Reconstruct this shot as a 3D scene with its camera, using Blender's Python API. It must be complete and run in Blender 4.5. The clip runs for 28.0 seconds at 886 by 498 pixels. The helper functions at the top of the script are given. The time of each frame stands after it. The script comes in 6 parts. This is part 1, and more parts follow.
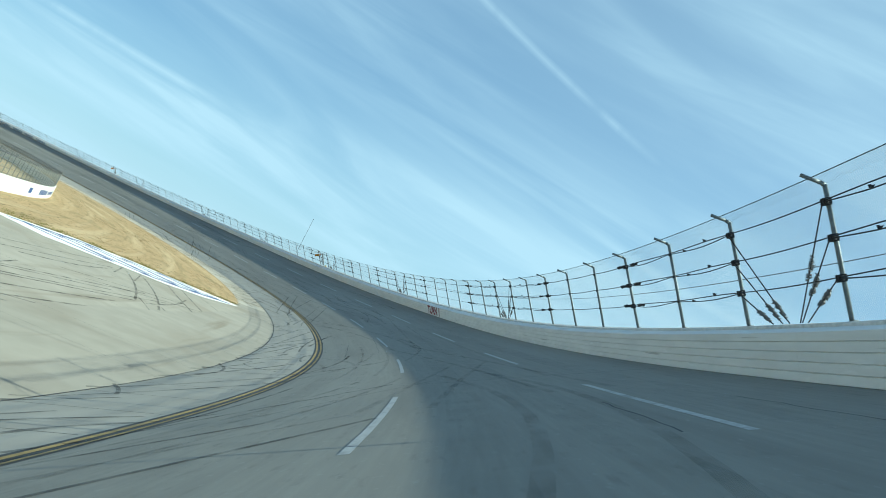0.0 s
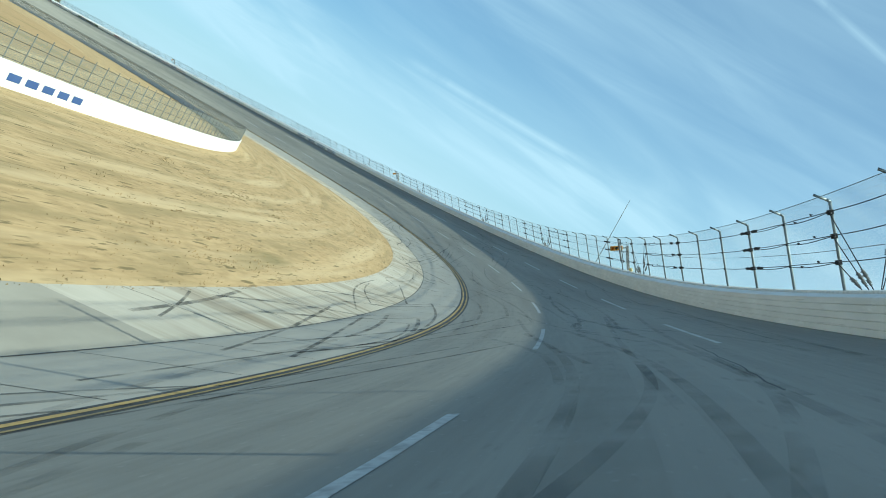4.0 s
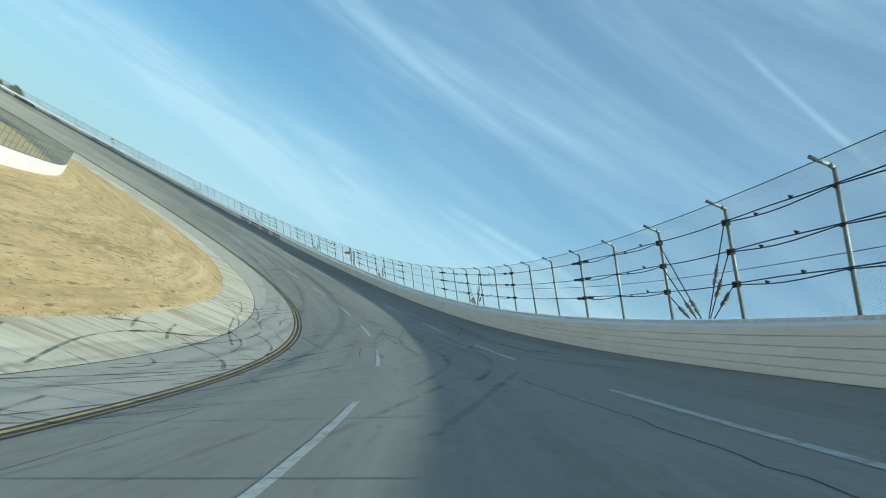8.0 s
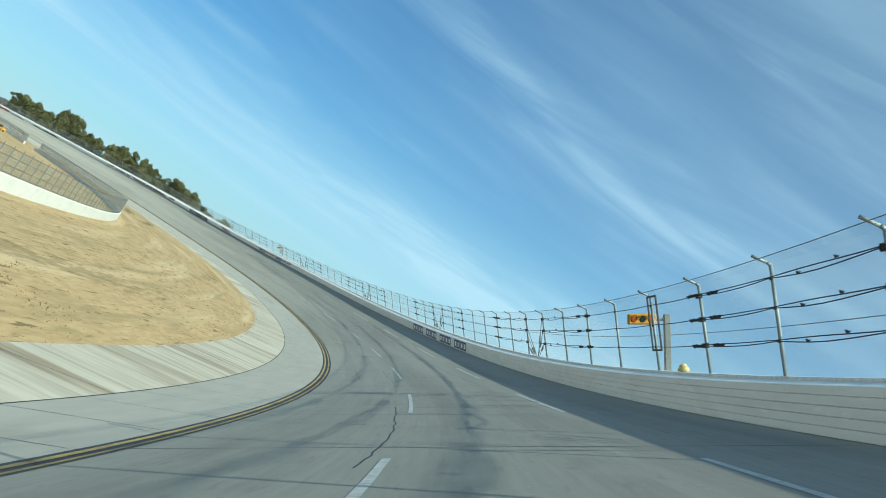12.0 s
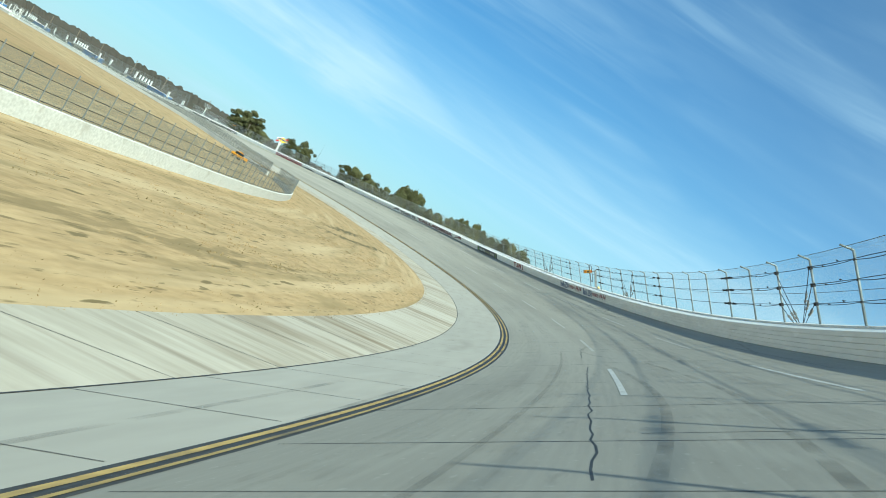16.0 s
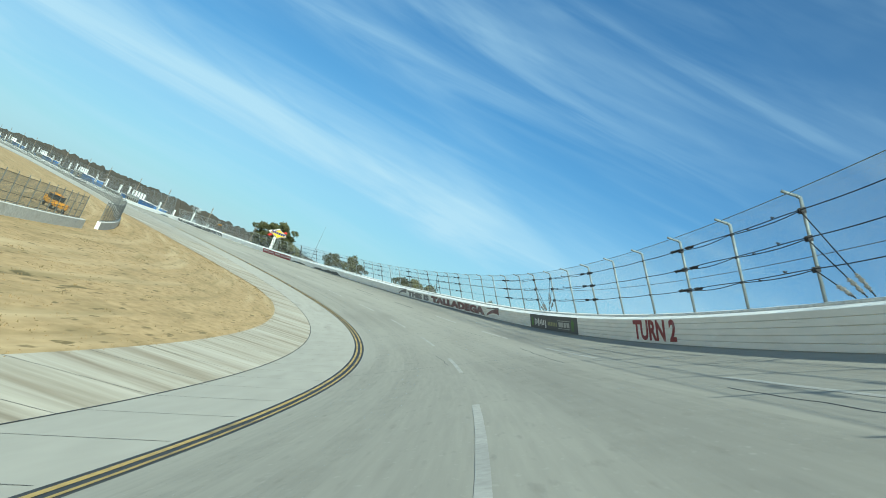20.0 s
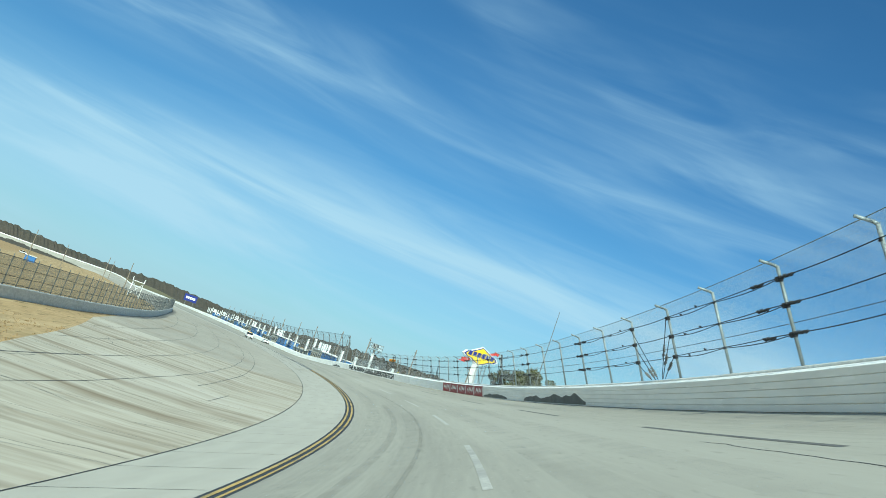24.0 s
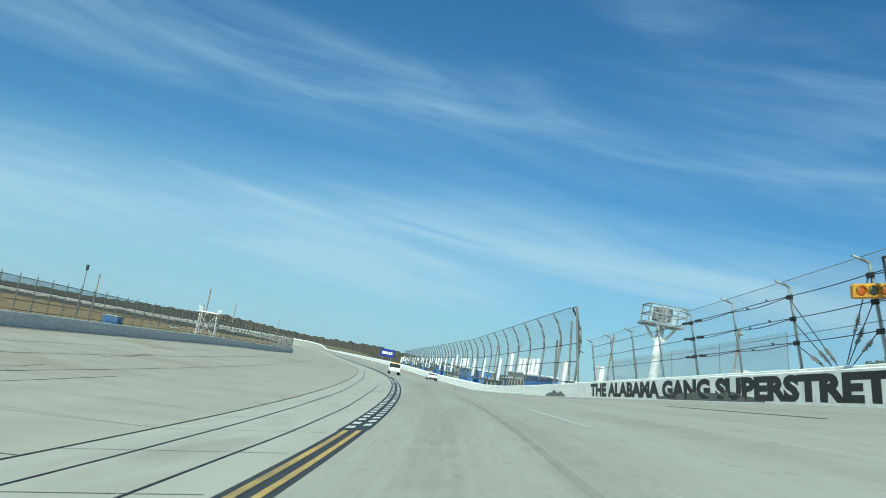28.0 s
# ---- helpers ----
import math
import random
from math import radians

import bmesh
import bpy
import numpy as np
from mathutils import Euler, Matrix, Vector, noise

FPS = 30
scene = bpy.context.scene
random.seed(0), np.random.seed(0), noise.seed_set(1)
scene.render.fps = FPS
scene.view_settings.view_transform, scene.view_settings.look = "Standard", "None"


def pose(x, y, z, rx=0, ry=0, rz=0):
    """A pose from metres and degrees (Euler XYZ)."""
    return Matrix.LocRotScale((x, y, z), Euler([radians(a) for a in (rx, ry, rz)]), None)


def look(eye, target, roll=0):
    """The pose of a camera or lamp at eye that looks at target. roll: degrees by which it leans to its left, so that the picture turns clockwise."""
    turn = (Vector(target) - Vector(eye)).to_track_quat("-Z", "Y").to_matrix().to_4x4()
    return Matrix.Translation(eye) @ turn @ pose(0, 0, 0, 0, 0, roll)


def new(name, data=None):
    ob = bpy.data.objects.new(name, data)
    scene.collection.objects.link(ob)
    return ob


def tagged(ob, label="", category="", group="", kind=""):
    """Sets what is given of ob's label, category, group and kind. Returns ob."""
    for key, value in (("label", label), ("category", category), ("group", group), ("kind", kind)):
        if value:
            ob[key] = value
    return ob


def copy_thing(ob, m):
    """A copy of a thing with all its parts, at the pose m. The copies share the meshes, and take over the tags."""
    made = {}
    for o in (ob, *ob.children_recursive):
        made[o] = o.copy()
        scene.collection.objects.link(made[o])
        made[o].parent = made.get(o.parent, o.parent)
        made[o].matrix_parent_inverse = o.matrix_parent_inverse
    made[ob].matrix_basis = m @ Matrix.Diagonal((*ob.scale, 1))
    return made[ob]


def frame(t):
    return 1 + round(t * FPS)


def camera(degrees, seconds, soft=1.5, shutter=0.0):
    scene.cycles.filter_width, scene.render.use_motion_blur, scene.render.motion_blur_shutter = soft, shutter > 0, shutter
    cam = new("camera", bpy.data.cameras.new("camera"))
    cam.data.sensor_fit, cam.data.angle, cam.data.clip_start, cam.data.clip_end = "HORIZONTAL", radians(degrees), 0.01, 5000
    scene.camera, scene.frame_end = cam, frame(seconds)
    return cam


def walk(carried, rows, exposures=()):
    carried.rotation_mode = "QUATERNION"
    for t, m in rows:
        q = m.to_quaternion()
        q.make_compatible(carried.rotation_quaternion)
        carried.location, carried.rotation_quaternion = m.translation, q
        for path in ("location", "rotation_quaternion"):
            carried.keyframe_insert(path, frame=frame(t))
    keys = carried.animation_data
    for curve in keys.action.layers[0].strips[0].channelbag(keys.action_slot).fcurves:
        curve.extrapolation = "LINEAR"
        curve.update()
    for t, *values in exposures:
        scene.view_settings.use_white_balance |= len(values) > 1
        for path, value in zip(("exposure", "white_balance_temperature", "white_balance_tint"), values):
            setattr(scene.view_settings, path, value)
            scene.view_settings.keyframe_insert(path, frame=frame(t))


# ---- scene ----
cam = camera(50.418, 28.0, soft=0.9, shutter=0.05)
walk(cam, [
    (0.0, pose(29.890, -6.247, 4.035, 96.346, -26.504, -88.992)),
    (0.5, pose(41.995, -6.373, 4.137, 95.674, -26.440, -86.764)),
    (1.0, pose(54.110, -6.152, 4.225, 95.903, -26.512, -85.587)),
    (1.5, pose(66.239, -5.464, 4.246, 96.586, -27.762, -85.074)),
    (2.0, pose(78.496, -4.411, 4.268, 96.939, -28.791, -83.704)),
    (2.5, pose(90.981, -3.084, 4.364, 96.281, -29.374, -81.130)),
    (3.0, pose(103.562, -1.376, 4.480, 92.615, -29.631, -74.147)),
    (3.5, pose(116.081, 0.787, 4.569, 87.437, -28.812, -64.373)),
    (4.0, pose(128.512, 3.423, 4.621, 88.432, -28.799, -64.128)),
    (4.5, pose(140.866, 6.527, 4.631, 90.519, -28.847, -65.561)),
    (5.0, pose(153.153, 10.097, 4.593, 92.601, -28.924, -67.003)),
    (5.5, pose(165.385, 14.127, 4.521, 93.577, -29.118, -66.772)),
    (6.0, pose(177.575, 18.614, 4.435, 93.739, -28.550, -66.129)),
    (6.5, pose(189.767, 23.540, 4.358, 93.617, -27.784, -65.462)),
    (7.0, pose(202.108, 28.878, 4.316, 94.922, -29.164, -65.428)),
    (7.5, pose(214.710, 34.606, 4.363, 95.591, -29.686, -63.858)),
    (8.0, pose(227.359, 40.826, 4.428, 95.923, -29.372, -61.666)),
    (8.5, pose(239.844, 47.578, 4.478, 96.230, -30.560, -59.799)),
    (9.0, pose(252.203, 54.874, 4.497, 96.285, -30.375, -57.720)),
    (9.5, pose(264.548, 62.639, 4.541, 96.180, -31.054, -54.784)),
    (10.0, pose(276.683, 70.904, 4.559, 95.828, -32.516, -51.130)),
    (10.5, pose(288.393, 79.708, 4.446, 96.100, -32.733, -48.792)),
    (11.0, pose(299.805, 88.978, 4.322, 97.081, -31.601, -47.643)),
    (11.5, pose(311.041, 98.703, 4.278, 97.861, -32.477, -46.604)),
    (12.0, pose(322.028, 108.885, 4.266, 97.539, -30.679, -43.849)),
    (12.5, pose(332.721, 119.460, 4.280, 97.108, -30.200, -41.234)),
    (13.0, pose(343.072, 130.450, 4.283, 96.524, -30.593, -38.912)),
    (13.5, pose(353.055, 141.870, 4.269, 95.207, -31.239, -36.397)),
    (14.0, pose(362.643, 153.732, 4.220, 93.878, -31.886, -33.898)),
    (14.5, pose(371.806, 166.048, 4.121, 93.279, -32.275, -31.684)),
    (15.0, pose(380.509, 178.829, 3.957, 91.507, -31.389, -26.329)),
    (15.5, pose(388.731, 192.054, 3.739, 89.631, -30.719, -20.050)),
    (16.0, pose(396.552, 205.562, 3.540, 90.063, -29.373, -17.104)),
    (16.5, pose(404.057, 219.231, 3.482, 91.129, -28.495, -16.345)),
    (17.0, pose(411.191, 233.164, 3.460, 93.788, -28.247, -17.552)),
    (17.5, pose(417.887, 247.475, 3.397, 96.672, -28.358, -18.963)),
    (18.0, pose(424.114, 262.178, 3.370, 98.338, -28.375, -19.115)),
    (18.5, pose(429.918, 277.240, 3.466, 98.073, -27.128, -17.408)),
    (19.0, pose(435.305, 292.651, 3.624, 96.803, -26.280, -15.563)),
    (19.5, pose(440.238, 308.413, 3.799, 95.388, -25.275, -12.550)),
    (20.0, pose(444.414, 324.585, 3.879, 95.133, -24.127, -9.131)),
    (20.5, pose(447.547, 341.143, 3.721, 96.260, -25.096, -7.136)),
    (21.0, pose(449.944, 357.810, 3.554, 97.023, -24.808, -4.851)),
    (21.5, pose(451.870, 374.383, 3.475, 97.662, -24.593, -1.994)),
    (22.0, pose(453.346, 390.897, 3.510, 97.808, -23.584, 0.234)),
    (22.5, pose(454.265, 407.435, 3.604, 98.146, -22.156, 2.575)),
    (23.0, pose(454.494, 424.061, 3.714, 98.484, -20.711, 5.100)),
    (23.5, pose(453.896, 440.814, 3.782, 98.642, -19.418, 7.773)),
    (24.0, pose(452.358, 457.707, 3.757, 98.731, -19.492, 9.679)),
    (24.5, pose(449.879, 474.706, 3.636, 98.086, -20.979, 12.941)),
    (25.0, pose(446.659, 491.635, 3.463, 97.857, -20.242, 15.782)),
    (25.5, pose(442.938, 508.319, 3.260, 98.273, -17.360, 17.411)),
    (26.0, pose(438.599, 524.522, 3.009, 98.331, -14.277, 18.900)),
    (26.5, pose(433.408, 540.069, 2.668, 98.221, -12.817, 20.301)),
    (27.0, pose(427.682, 555.418, 2.315, 97.919, -11.677, 21.669)),
    (27.5, pose(421.754, 571.074, 2.078, 97.767, -11.359, 22.854)),
    (28.0, pose(415.412, 586.831, 1.832, 97.353, -10.393, 23.648)),
], exposures=[(0.0, 0.85, 5420.0, -10.0), (3.0, 0.83, 5420.0, -10.0), (6.4, 0.95, 5420.0, -10.0), (7.2, 0.92, 5420.0, -10.0), (8.2, 0.74, 5420.0, -10.0), (12.0, 0.80, 5420.0, -10.0), (16.0, 0.90, 5420.0, -10.0), (18.0, 0.69, 5400.0, -10.0), (21.0, 0.72, 5380.0, -10.0), (28.0, 0.46, 5220.0, -11.0)])

# ---- world, sun ----
SUN_AZ, SUN_EL = -84.0, 38.0      # degrees: bearing towards the sun from +x, counter-clockwise; height
world = bpy.data.worlds.new("sky")
scene.world = world
world.use_nodes = True
wn, wl = world.node_tree.nodes, world.node_tree.links
wn.clear()


def wnode(kind, **values):
    n = wn.new(kind)
    for key, value in values.items():
        n.inputs[key].default_value = value
    return n


def wmath(op, a, b):
    n = wn.new("ShaderNodeMath")
    n.operation = op
    for slot, v in ((0, a), (1, b)):
        if isinstance(v, (int, float)):
            n.inputs[slot].default_value = v
        else:
            wl.new(v, n.inputs[slot])
    return n.outputs[0]


sky = wn.new("ShaderNodeTexSky")
sky.sky_type, sky.sun_disc = "NISHITA", False
sky.sun_elevation, sky.sun_rotation = radians(SUN_EL), radians(90 - SUN_AZ)
sky.air_density, sky.dust_density, sky.ozone_density = 1.0, 0.4, 1.0
geo = wn.new("ShaderNodeTexCoord")
sep = wn.new("ShaderNodeSeparateXYZ")
wl.new(geo.outputs["Generated"], sep.inputs[0])
# cirrus: long wisps that lie nearly level round the sky, in bearing and height
AZ, EL = wmath("ARCTAN2", sep.outputs[1], sep.outputs[0]), wmath("ARCSINE", sep.outputs[2], 0)


def cloud(along, up, tilt, detail, low, top, shift=0.0, twist=0.5, rough=0.6):
    """Streaky noise: cells per radian along the horizon and up the sky, leaning by tilt."""
    c = wn.new("ShaderNodeCombineXYZ")
    wl.new(wmath("MULTIPLY", AZ, along), c.inputs[0])
    wl.new(wmath("MULTIPLY", wmath("ADD", EL, wmath("MULTIPLY", AZ, tilt)), up), c.inputs[1])
    c.inputs[2].default_value = shift
    n = wnode("ShaderNodeTexNoise", Scale=1.0, Detail=detail, Roughness=rough, Distortion=twist)
    wl.new(c.outputs[0], n.inputs["Vector"])
    r = wn.new("ShaderNodeMapRange")
    r.interpolation_type = "SMOOTHSTEP"
    r.inputs["From Min"].default_value, r.inputs["From Max"].default_value = low, top
    wl.new(n.outputs["Fac"], r.inputs["Value"])
    return r.outputs[0]


def rise(value, low, top, a=0.0, b=1.0):
    r = wn.new("ShaderNodeMapRange")
    r.interpolation_type = "SMOOTHSTEP"
    for key, v in (("From Min", low), ("From Max", top), ("To Min", a), ("To Max", b)):
        r.inputs[key].default_value = v
    wl.new(value, r.inputs["Value"])
    return r.outputs[0]


def bump_at(value, centre, half):
    """1 at the centre, falling smoothly to 0 at half above and below."""
    return rise(wmath("ABSOLUTE", wmath("SUBTRACT", value, centre), 0), 0.0, half, 1.0, 0.0)


def times(*vs):
    out = vs[0]
    for v in vs[1:]:
        out = wmath("MULTIPLY", out, v)
    return out


def trail(az0, el0, az1, el1, width):
    """A thin aircraft trail between two directions, in degrees."""
    a0, e0, a1, e1 = map(radians, (az0, el0, az1, el1))
    k = wmath("DIVIDE", wmath("SUBTRACT", AZ, a0), a1 - a0)
    line = wmath("ADD", wmath("MULTIPLY", k, e1 - e0), e0)
    body = wmath("SUBTRACT", 1.0, wmath("MINIMUM", 1.0, wmath("DIVIDE", wmath("ABSOLUTE", wmath("SUBTRACT", EL, line), 0), width)))
    return times(body, rise(k, 0.0, 0.15), rise(k, 0.8, 1.0, 1.0, 0.0), cloud(14.0, 2.0, 0.0, 4, 0.2, 0.6, 5.0))


wave = wmath("MULTIPLY", wmath("SINE", wmath("MULTIPLY", AZ, 2.3), 0), 0.02)
low_bank = bump_at(wmath("ADD", EL, wave), radians(6.3), radians(4.8))
mid_bank = bump_at(wmath("ADD", EL, wmath("MULTIPLY", AZ, -0.04)), radians(12.0), radians(7.0))
early = rise(AZ, radians(12), radians(80), 1.0, 0.0)          # the milky side of the sky, towards the sun
fibres = cloud(2.4, 19.0, -0.08, 5, 0.36, 0.74, 1.3, 1.2, 0.52)
combed = cloud(5.0, 60.0, -0.06, 5, 0.36, 0.8, 4.4, 0.5, 0.5)
patches = cloud(1.8, 8.0, -0.12, 4, 0.40, 0.72, 8.1, 0.6, 0.5)
sheets = cloud(1.2, 9.0, -0.08, 4, 0.40, 0.70, 2.7, 0.7, 0.5)
body = wmath("ADD", times(low_bank, wmath("ADD", 0.38, times(fibres, 0.66))), times(mid_bank, sheets, wmath("ADD", 0.2, times(fibres, 0.5)), 0.6))
wisp = times(patches, wmath("ADD", times(fibres, 0.5), times(combed, 0.22)), 0.5)
veil = times(early, wmath("ADD", 0.43, times(sheets, 0.2)), wmath("ADD", 0.85, times(fibres, 0.22)))
veil = wmath("ADD", veil, rise(AZ, radians(-22), radians(14), 0.2, 0.0))
calm = rise(AZ, radians(12), radians(66), 0.5, 1.0)
cover = wmath("ADD", wmath("ADD", times(calm, body, wmath("ADD", 0.72, times(combed, 0.25))), times(calm, wisp)), times(veil, 0.9))
late = rise(AZ, radians(98), radians(132))
cover = wmath("ADD", cover, wmath("ADD", times(late, bump_at(wmath("ADD", EL, wmath("MULTIPLY", AZ, -0.05)), 0.165, radians(4.5)), wmath("ADD", 0.12, times(fibres, 0.6)), 0.7), times(late, bump_at(EL, radians(4.5), radians(5.5)), 0.3)))
cover = wmath("ADD", cover, wmath("ADD", times(trail(24.0, 24.5, -8.0, 15.2, 0.006), 0.22), times(trail(33.0, 7.6, 20.0, 7.2, 0.006), 0.3)))
haze = wmath("POWER", wmath("SUBTRACT", 1.0, wmath("MINIMUM", 1.0, wmath("MAXIMUM", sep.outputs[2], 0.0))), 16.0)
mix = wn.new("ShaderNodeMixRGB")
mix.inputs[2].default_value = (8.2, 9.9, 11.0, 1)
wl.new(wmath("MINIMUM", wmath("ADD", cover, wmath("MULTIPLY", haze, 0.66)), 0.9), mix.inputs[0])
deep = wn.new("ShaderNodeMixRGB")          # the clear winter air is a purer blue
deep.blend_type, deep.inputs[0].default_value, deep.inputs[2].default_value = "MULTIPLY", 1.0, (0.68, 1.0, 1.25, 1)
wl.new(sky.outputs[0], deep.inputs[1])
wl.new(deep.outputs[0], mix.inputs[1])
back = wnode("ShaderNodeBackground", Strength=0.046)
out = wn.new("ShaderNodeOutputWorld")
wl.new(mix.outputs[0], back.inputs[0]), wl.new(back.outputs[0], out.inputs[0])

sun = new("sun", bpy.data.lights.new("sun", "SUN"))
sun.data.energy, sun.data.angle, sun.data.color = 5.0, radians(0.53), (1.0, 0.885, 0.69)
az, el = radians(SUN_AZ), radians(SUN_EL)
sun.matrix_world = look((0, 0, 60), (-math.cos(az) * math.cos(el), -math.sin(az) * math.cos(el), 60 - math.sin(el)))


# ---- materials ----
def mat(name, base, second=None, rough=0.7, metal=0.0, fine=30.0, broad=0.6, stretch=(1, 1, 1), bump=0.0, coords="Object", broad_mix=0.5, spec=0.3, vary=0.0, patch=None, patch_scale=0.1, patch_low=0.5, patch_high=0.7, layers=()):
    """Two scales of variation between two colours, further colours in patches, and fine relief.
    layers: (colour, scale along x and y, share from, share to, strength)."""
    m = bpy.data.materials.new(name)
    m.use_nodes = True
    nt = m.node_tree
    b = nt.nodes["Principled BSDF"]
    b.inputs["Roughness"].default_value, b.inputs["Metallic"].default_value = rough, metal
    b.inputs["Specular IOR Level"].default_value = spec
    second = second or tuple(0.75 * c for c in base)
    tc = nt.nodes.new("ShaderNodeTexCoord")
    mp = nt.nodes.new("ShaderNodeMapping")
    mp.inputs["Scale"].default_value = stretch
    nt.links.new(tc.outputs[coords], mp.inputs[0])

    def noise_at(scale, detail=4.0):
        n = nt.nodes.new("ShaderNodeTexNoise")
        n.inputs["Scale"].default_value, n.inputs["Detail"].default_value = scale, detail
        nt.links.new(mp.outputs[0], n.inputs["Vector"])
        return n.outputs["Fac"]

    def blend(fac, c1, c2):
        x = nt.nodes.new("ShaderNodeMixRGB")
        nt.links.new(fac, x.inputs[0])
        for slot, c in ((1, c1), (2, c2)):
            if isinstance(c, tuple):
                x.inputs[slot].default_value = (*c, 1)
            else:
                nt.links.new(c, x.inputs[slot])
        return x.outputs[0]

    def ramp(value, lo, hi):
        r = nt.nodes.new("ShaderNodeMapRange")
        r.inputs["From Min"].default_value, r.inputs["From Max"].default_value = lo, hi
        nt.links.new(value, r.inputs["Value"])
        return r.outputs[0]

    f = noise_at(fine, 6.0)
    col = blend(ramp(noise_at(broad), 0.3, 0.7), base, second)
    col2 = blend(ramp(f, 0.35, 0.65), tuple(min(1, 1.12 * c) for c in base), tuple(0.85 * c for c in second))
    x = nt.nodes.new("ShaderNodeMixRGB")
    x.inputs[0].default_value = 1 - broad_mix
    nt.links.new(col, x.inputs[1]), nt.links.new(col2, x.inputs[2])
    col = x.outputs[0]
    if patch:
        col = blend(ramp(noise_at(patch_scale, 5.0), patch_low, patch_high), col, patch)
    for colour, (ax, ay), low, high, strength in layers:
        m2 = nt.nodes.new("ShaderNodeMapping")
        m2.inputs["Scale"].default_value = (ax, ay, 1.0)
        m2.inputs["Location"].default_value = (3.7 * ax + ay, 1.9 * ay, 0.0)
        nt.links.new(tc.outputs[coords], m2.inputs[0])
        n2 = nt.nodes.new("ShaderNodeTexNoise")
        n2.inputs["Scale"].default_value, n2.inputs["Detail"].default_value = 1.0, 5.0
        nt.links.new(m2.outputs[0], n2.inputs["Vector"])
        r2 = nt.nodes.new("ShaderNodeMapRange")
        for key, v in (("From Min", low), ("From Max", high), ("To Max", strength)):
            r2.inputs[key].default_value = v
        nt.links.new(n2.outputs["Fac"], r2.inputs["Value"])
        col = blend(r2.outputs[0], col, colour)
    if vary:
        info = nt.nodes.new("ShaderNodeObjectInfo")
        hsv = nt.nodes.new("ShaderNodeHueSaturation")
        r = nt.nodes.new("ShaderNodeMapRange")
        r.inputs["To Min"].default_value, r.inputs["To Max"].default_value = 1 - vary, 1 + vary
        nt.links.new(info.outputs["Random"], r.inputs["Value"])
        nt.links.new(r.outputs[0], hsv.inputs["Value"]), nt.links.new(col, hsv.inputs["Color"])
        col = hsv.outputs[0]
    nt.links.new(col, b.inputs["Base Color"])
    if bump:
        bp = nt.nodes.new("ShaderNodeBump")
        bp.inputs["Strength"].default_value, bp.inputs["Distance"].default_value = bump, 0.02
        nt.links.new(f, bp.inputs["Height"]), nt.links.new(bp.outputs[0], b.inputs["Normal"])
    return m


def sheer(name, base, alpha_of, rough=0.7):
    """A surface that is partly open: alpha_of(node tree) gives the share that is solid."""
    m = bpy.data.materials.new(name)
    m.use_nodes = True
    nt = m.node_tree
    b = nt.nodes["Principled BSDF"]
    b.inputs["Base Color"].default_value, b.inputs["Roughness"].default_value = (*base, 1), rough
    nt.links.new(alpha_of(nt), b.inputs["Alpha"])
    return m


def rubber_alpha(strength, lo=0.38, hi=0.62):
    def make(nt):
        tc, mp = nt.nodes.new("ShaderNodeTexCoord"), nt.nodes.new("ShaderNodeMapping")
        mp.inputs["Scale"].default_value = (0.7, 0.9, 1)
        nt.links.new(tc.outputs["UV"], mp.inputs[0])
        n = nt.nodes.new("ShaderNodeTexNoise")
        n.inputs["Scale"].default_value, n.inputs["Detail"].default_value = 1.0, 5.0
        nt.links.new(mp.outputs[0], n.inputs["Vector"])
        r = nt.nodes.new("ShaderNodeMapRange")
        r.inputs["From Min"].default_value, r.inputs["From Max"].default_value = lo, hi
        r.inputs["To Max"].default_value = strength
        nt.links.new(n.outputs["Fac"], r.inputs["Value"])
        return r.outputs[0]
    return make


def link_alpha(pitch, wire):
    """Chain link: two families of slanting wires."""
    def make(nt):
        tc, sp = nt.nodes.new("ShaderNodeTexCoord"), nt.nodes.new("ShaderNodeSeparateXYZ")
        nt.links.new(tc.outputs["UV"], sp.inputs[0])

        def mth(op, a, b):
            n = nt.nodes.new("ShaderNodeMath")
            n.operation = op
            for slot, v in ((0, a), (1, b)):
                if isinstance(v, (int, float)):
                    n.inputs[slot].default_value = v
                else:
                    nt.links.new(v, n.inputs[slot])
            return n.outputs[0]
        res = None
        for op in ("ADD", "SUBTRACT"):
            d = mth("MULTIPLY", mth(op, sp.outputs[0], sp.outputs[1]), 1.0 / pitch)
            on = mth("LESS_THAN", mth("FRACT", d, 0), wire)
            res = on if res is None else mth("MAXIMUM", res, on)
        return res
    return make


ASPHALT = mat("worn_asphalt", (0.305, 0.293, 0.252), (0.263, 0.252, 0.218), 0.85, fine=6.0, broad=0.35, stretch=(0.05, 1.2, 1), bump=0.15, coords="UV", broad_mix=0.75, patch=(0.222, 0.213, 0.186), patch_scale=0.5, patch_low=0.5, patch_high=0.75,
              layers=[((0.345, 0.332, 0.290), (0.012, 0.16), 0.50, 0.62, 0.55), ((0.20, 0.19, 0.165), (0.9, 5.0), 0.60, 0.72, 0.5), ((0.36, 0.35, 0.31), (4.0, 9.0), 0.62, 0.72, 0.5)])
STRIP = mat("apron_concrete", (0.37, 0.355, 0.312), (0.325, 0.312, 0.275), 0.85, fine=2.0, broad=0.2, stretch=(0.12, 0.6, 1), bump=0.06, coords="UV", broad_mix=0.75, patch=(0.24, 0.225, 0.19), patch_scale=0.5, patch_low=0.62, patch_high=0.85)
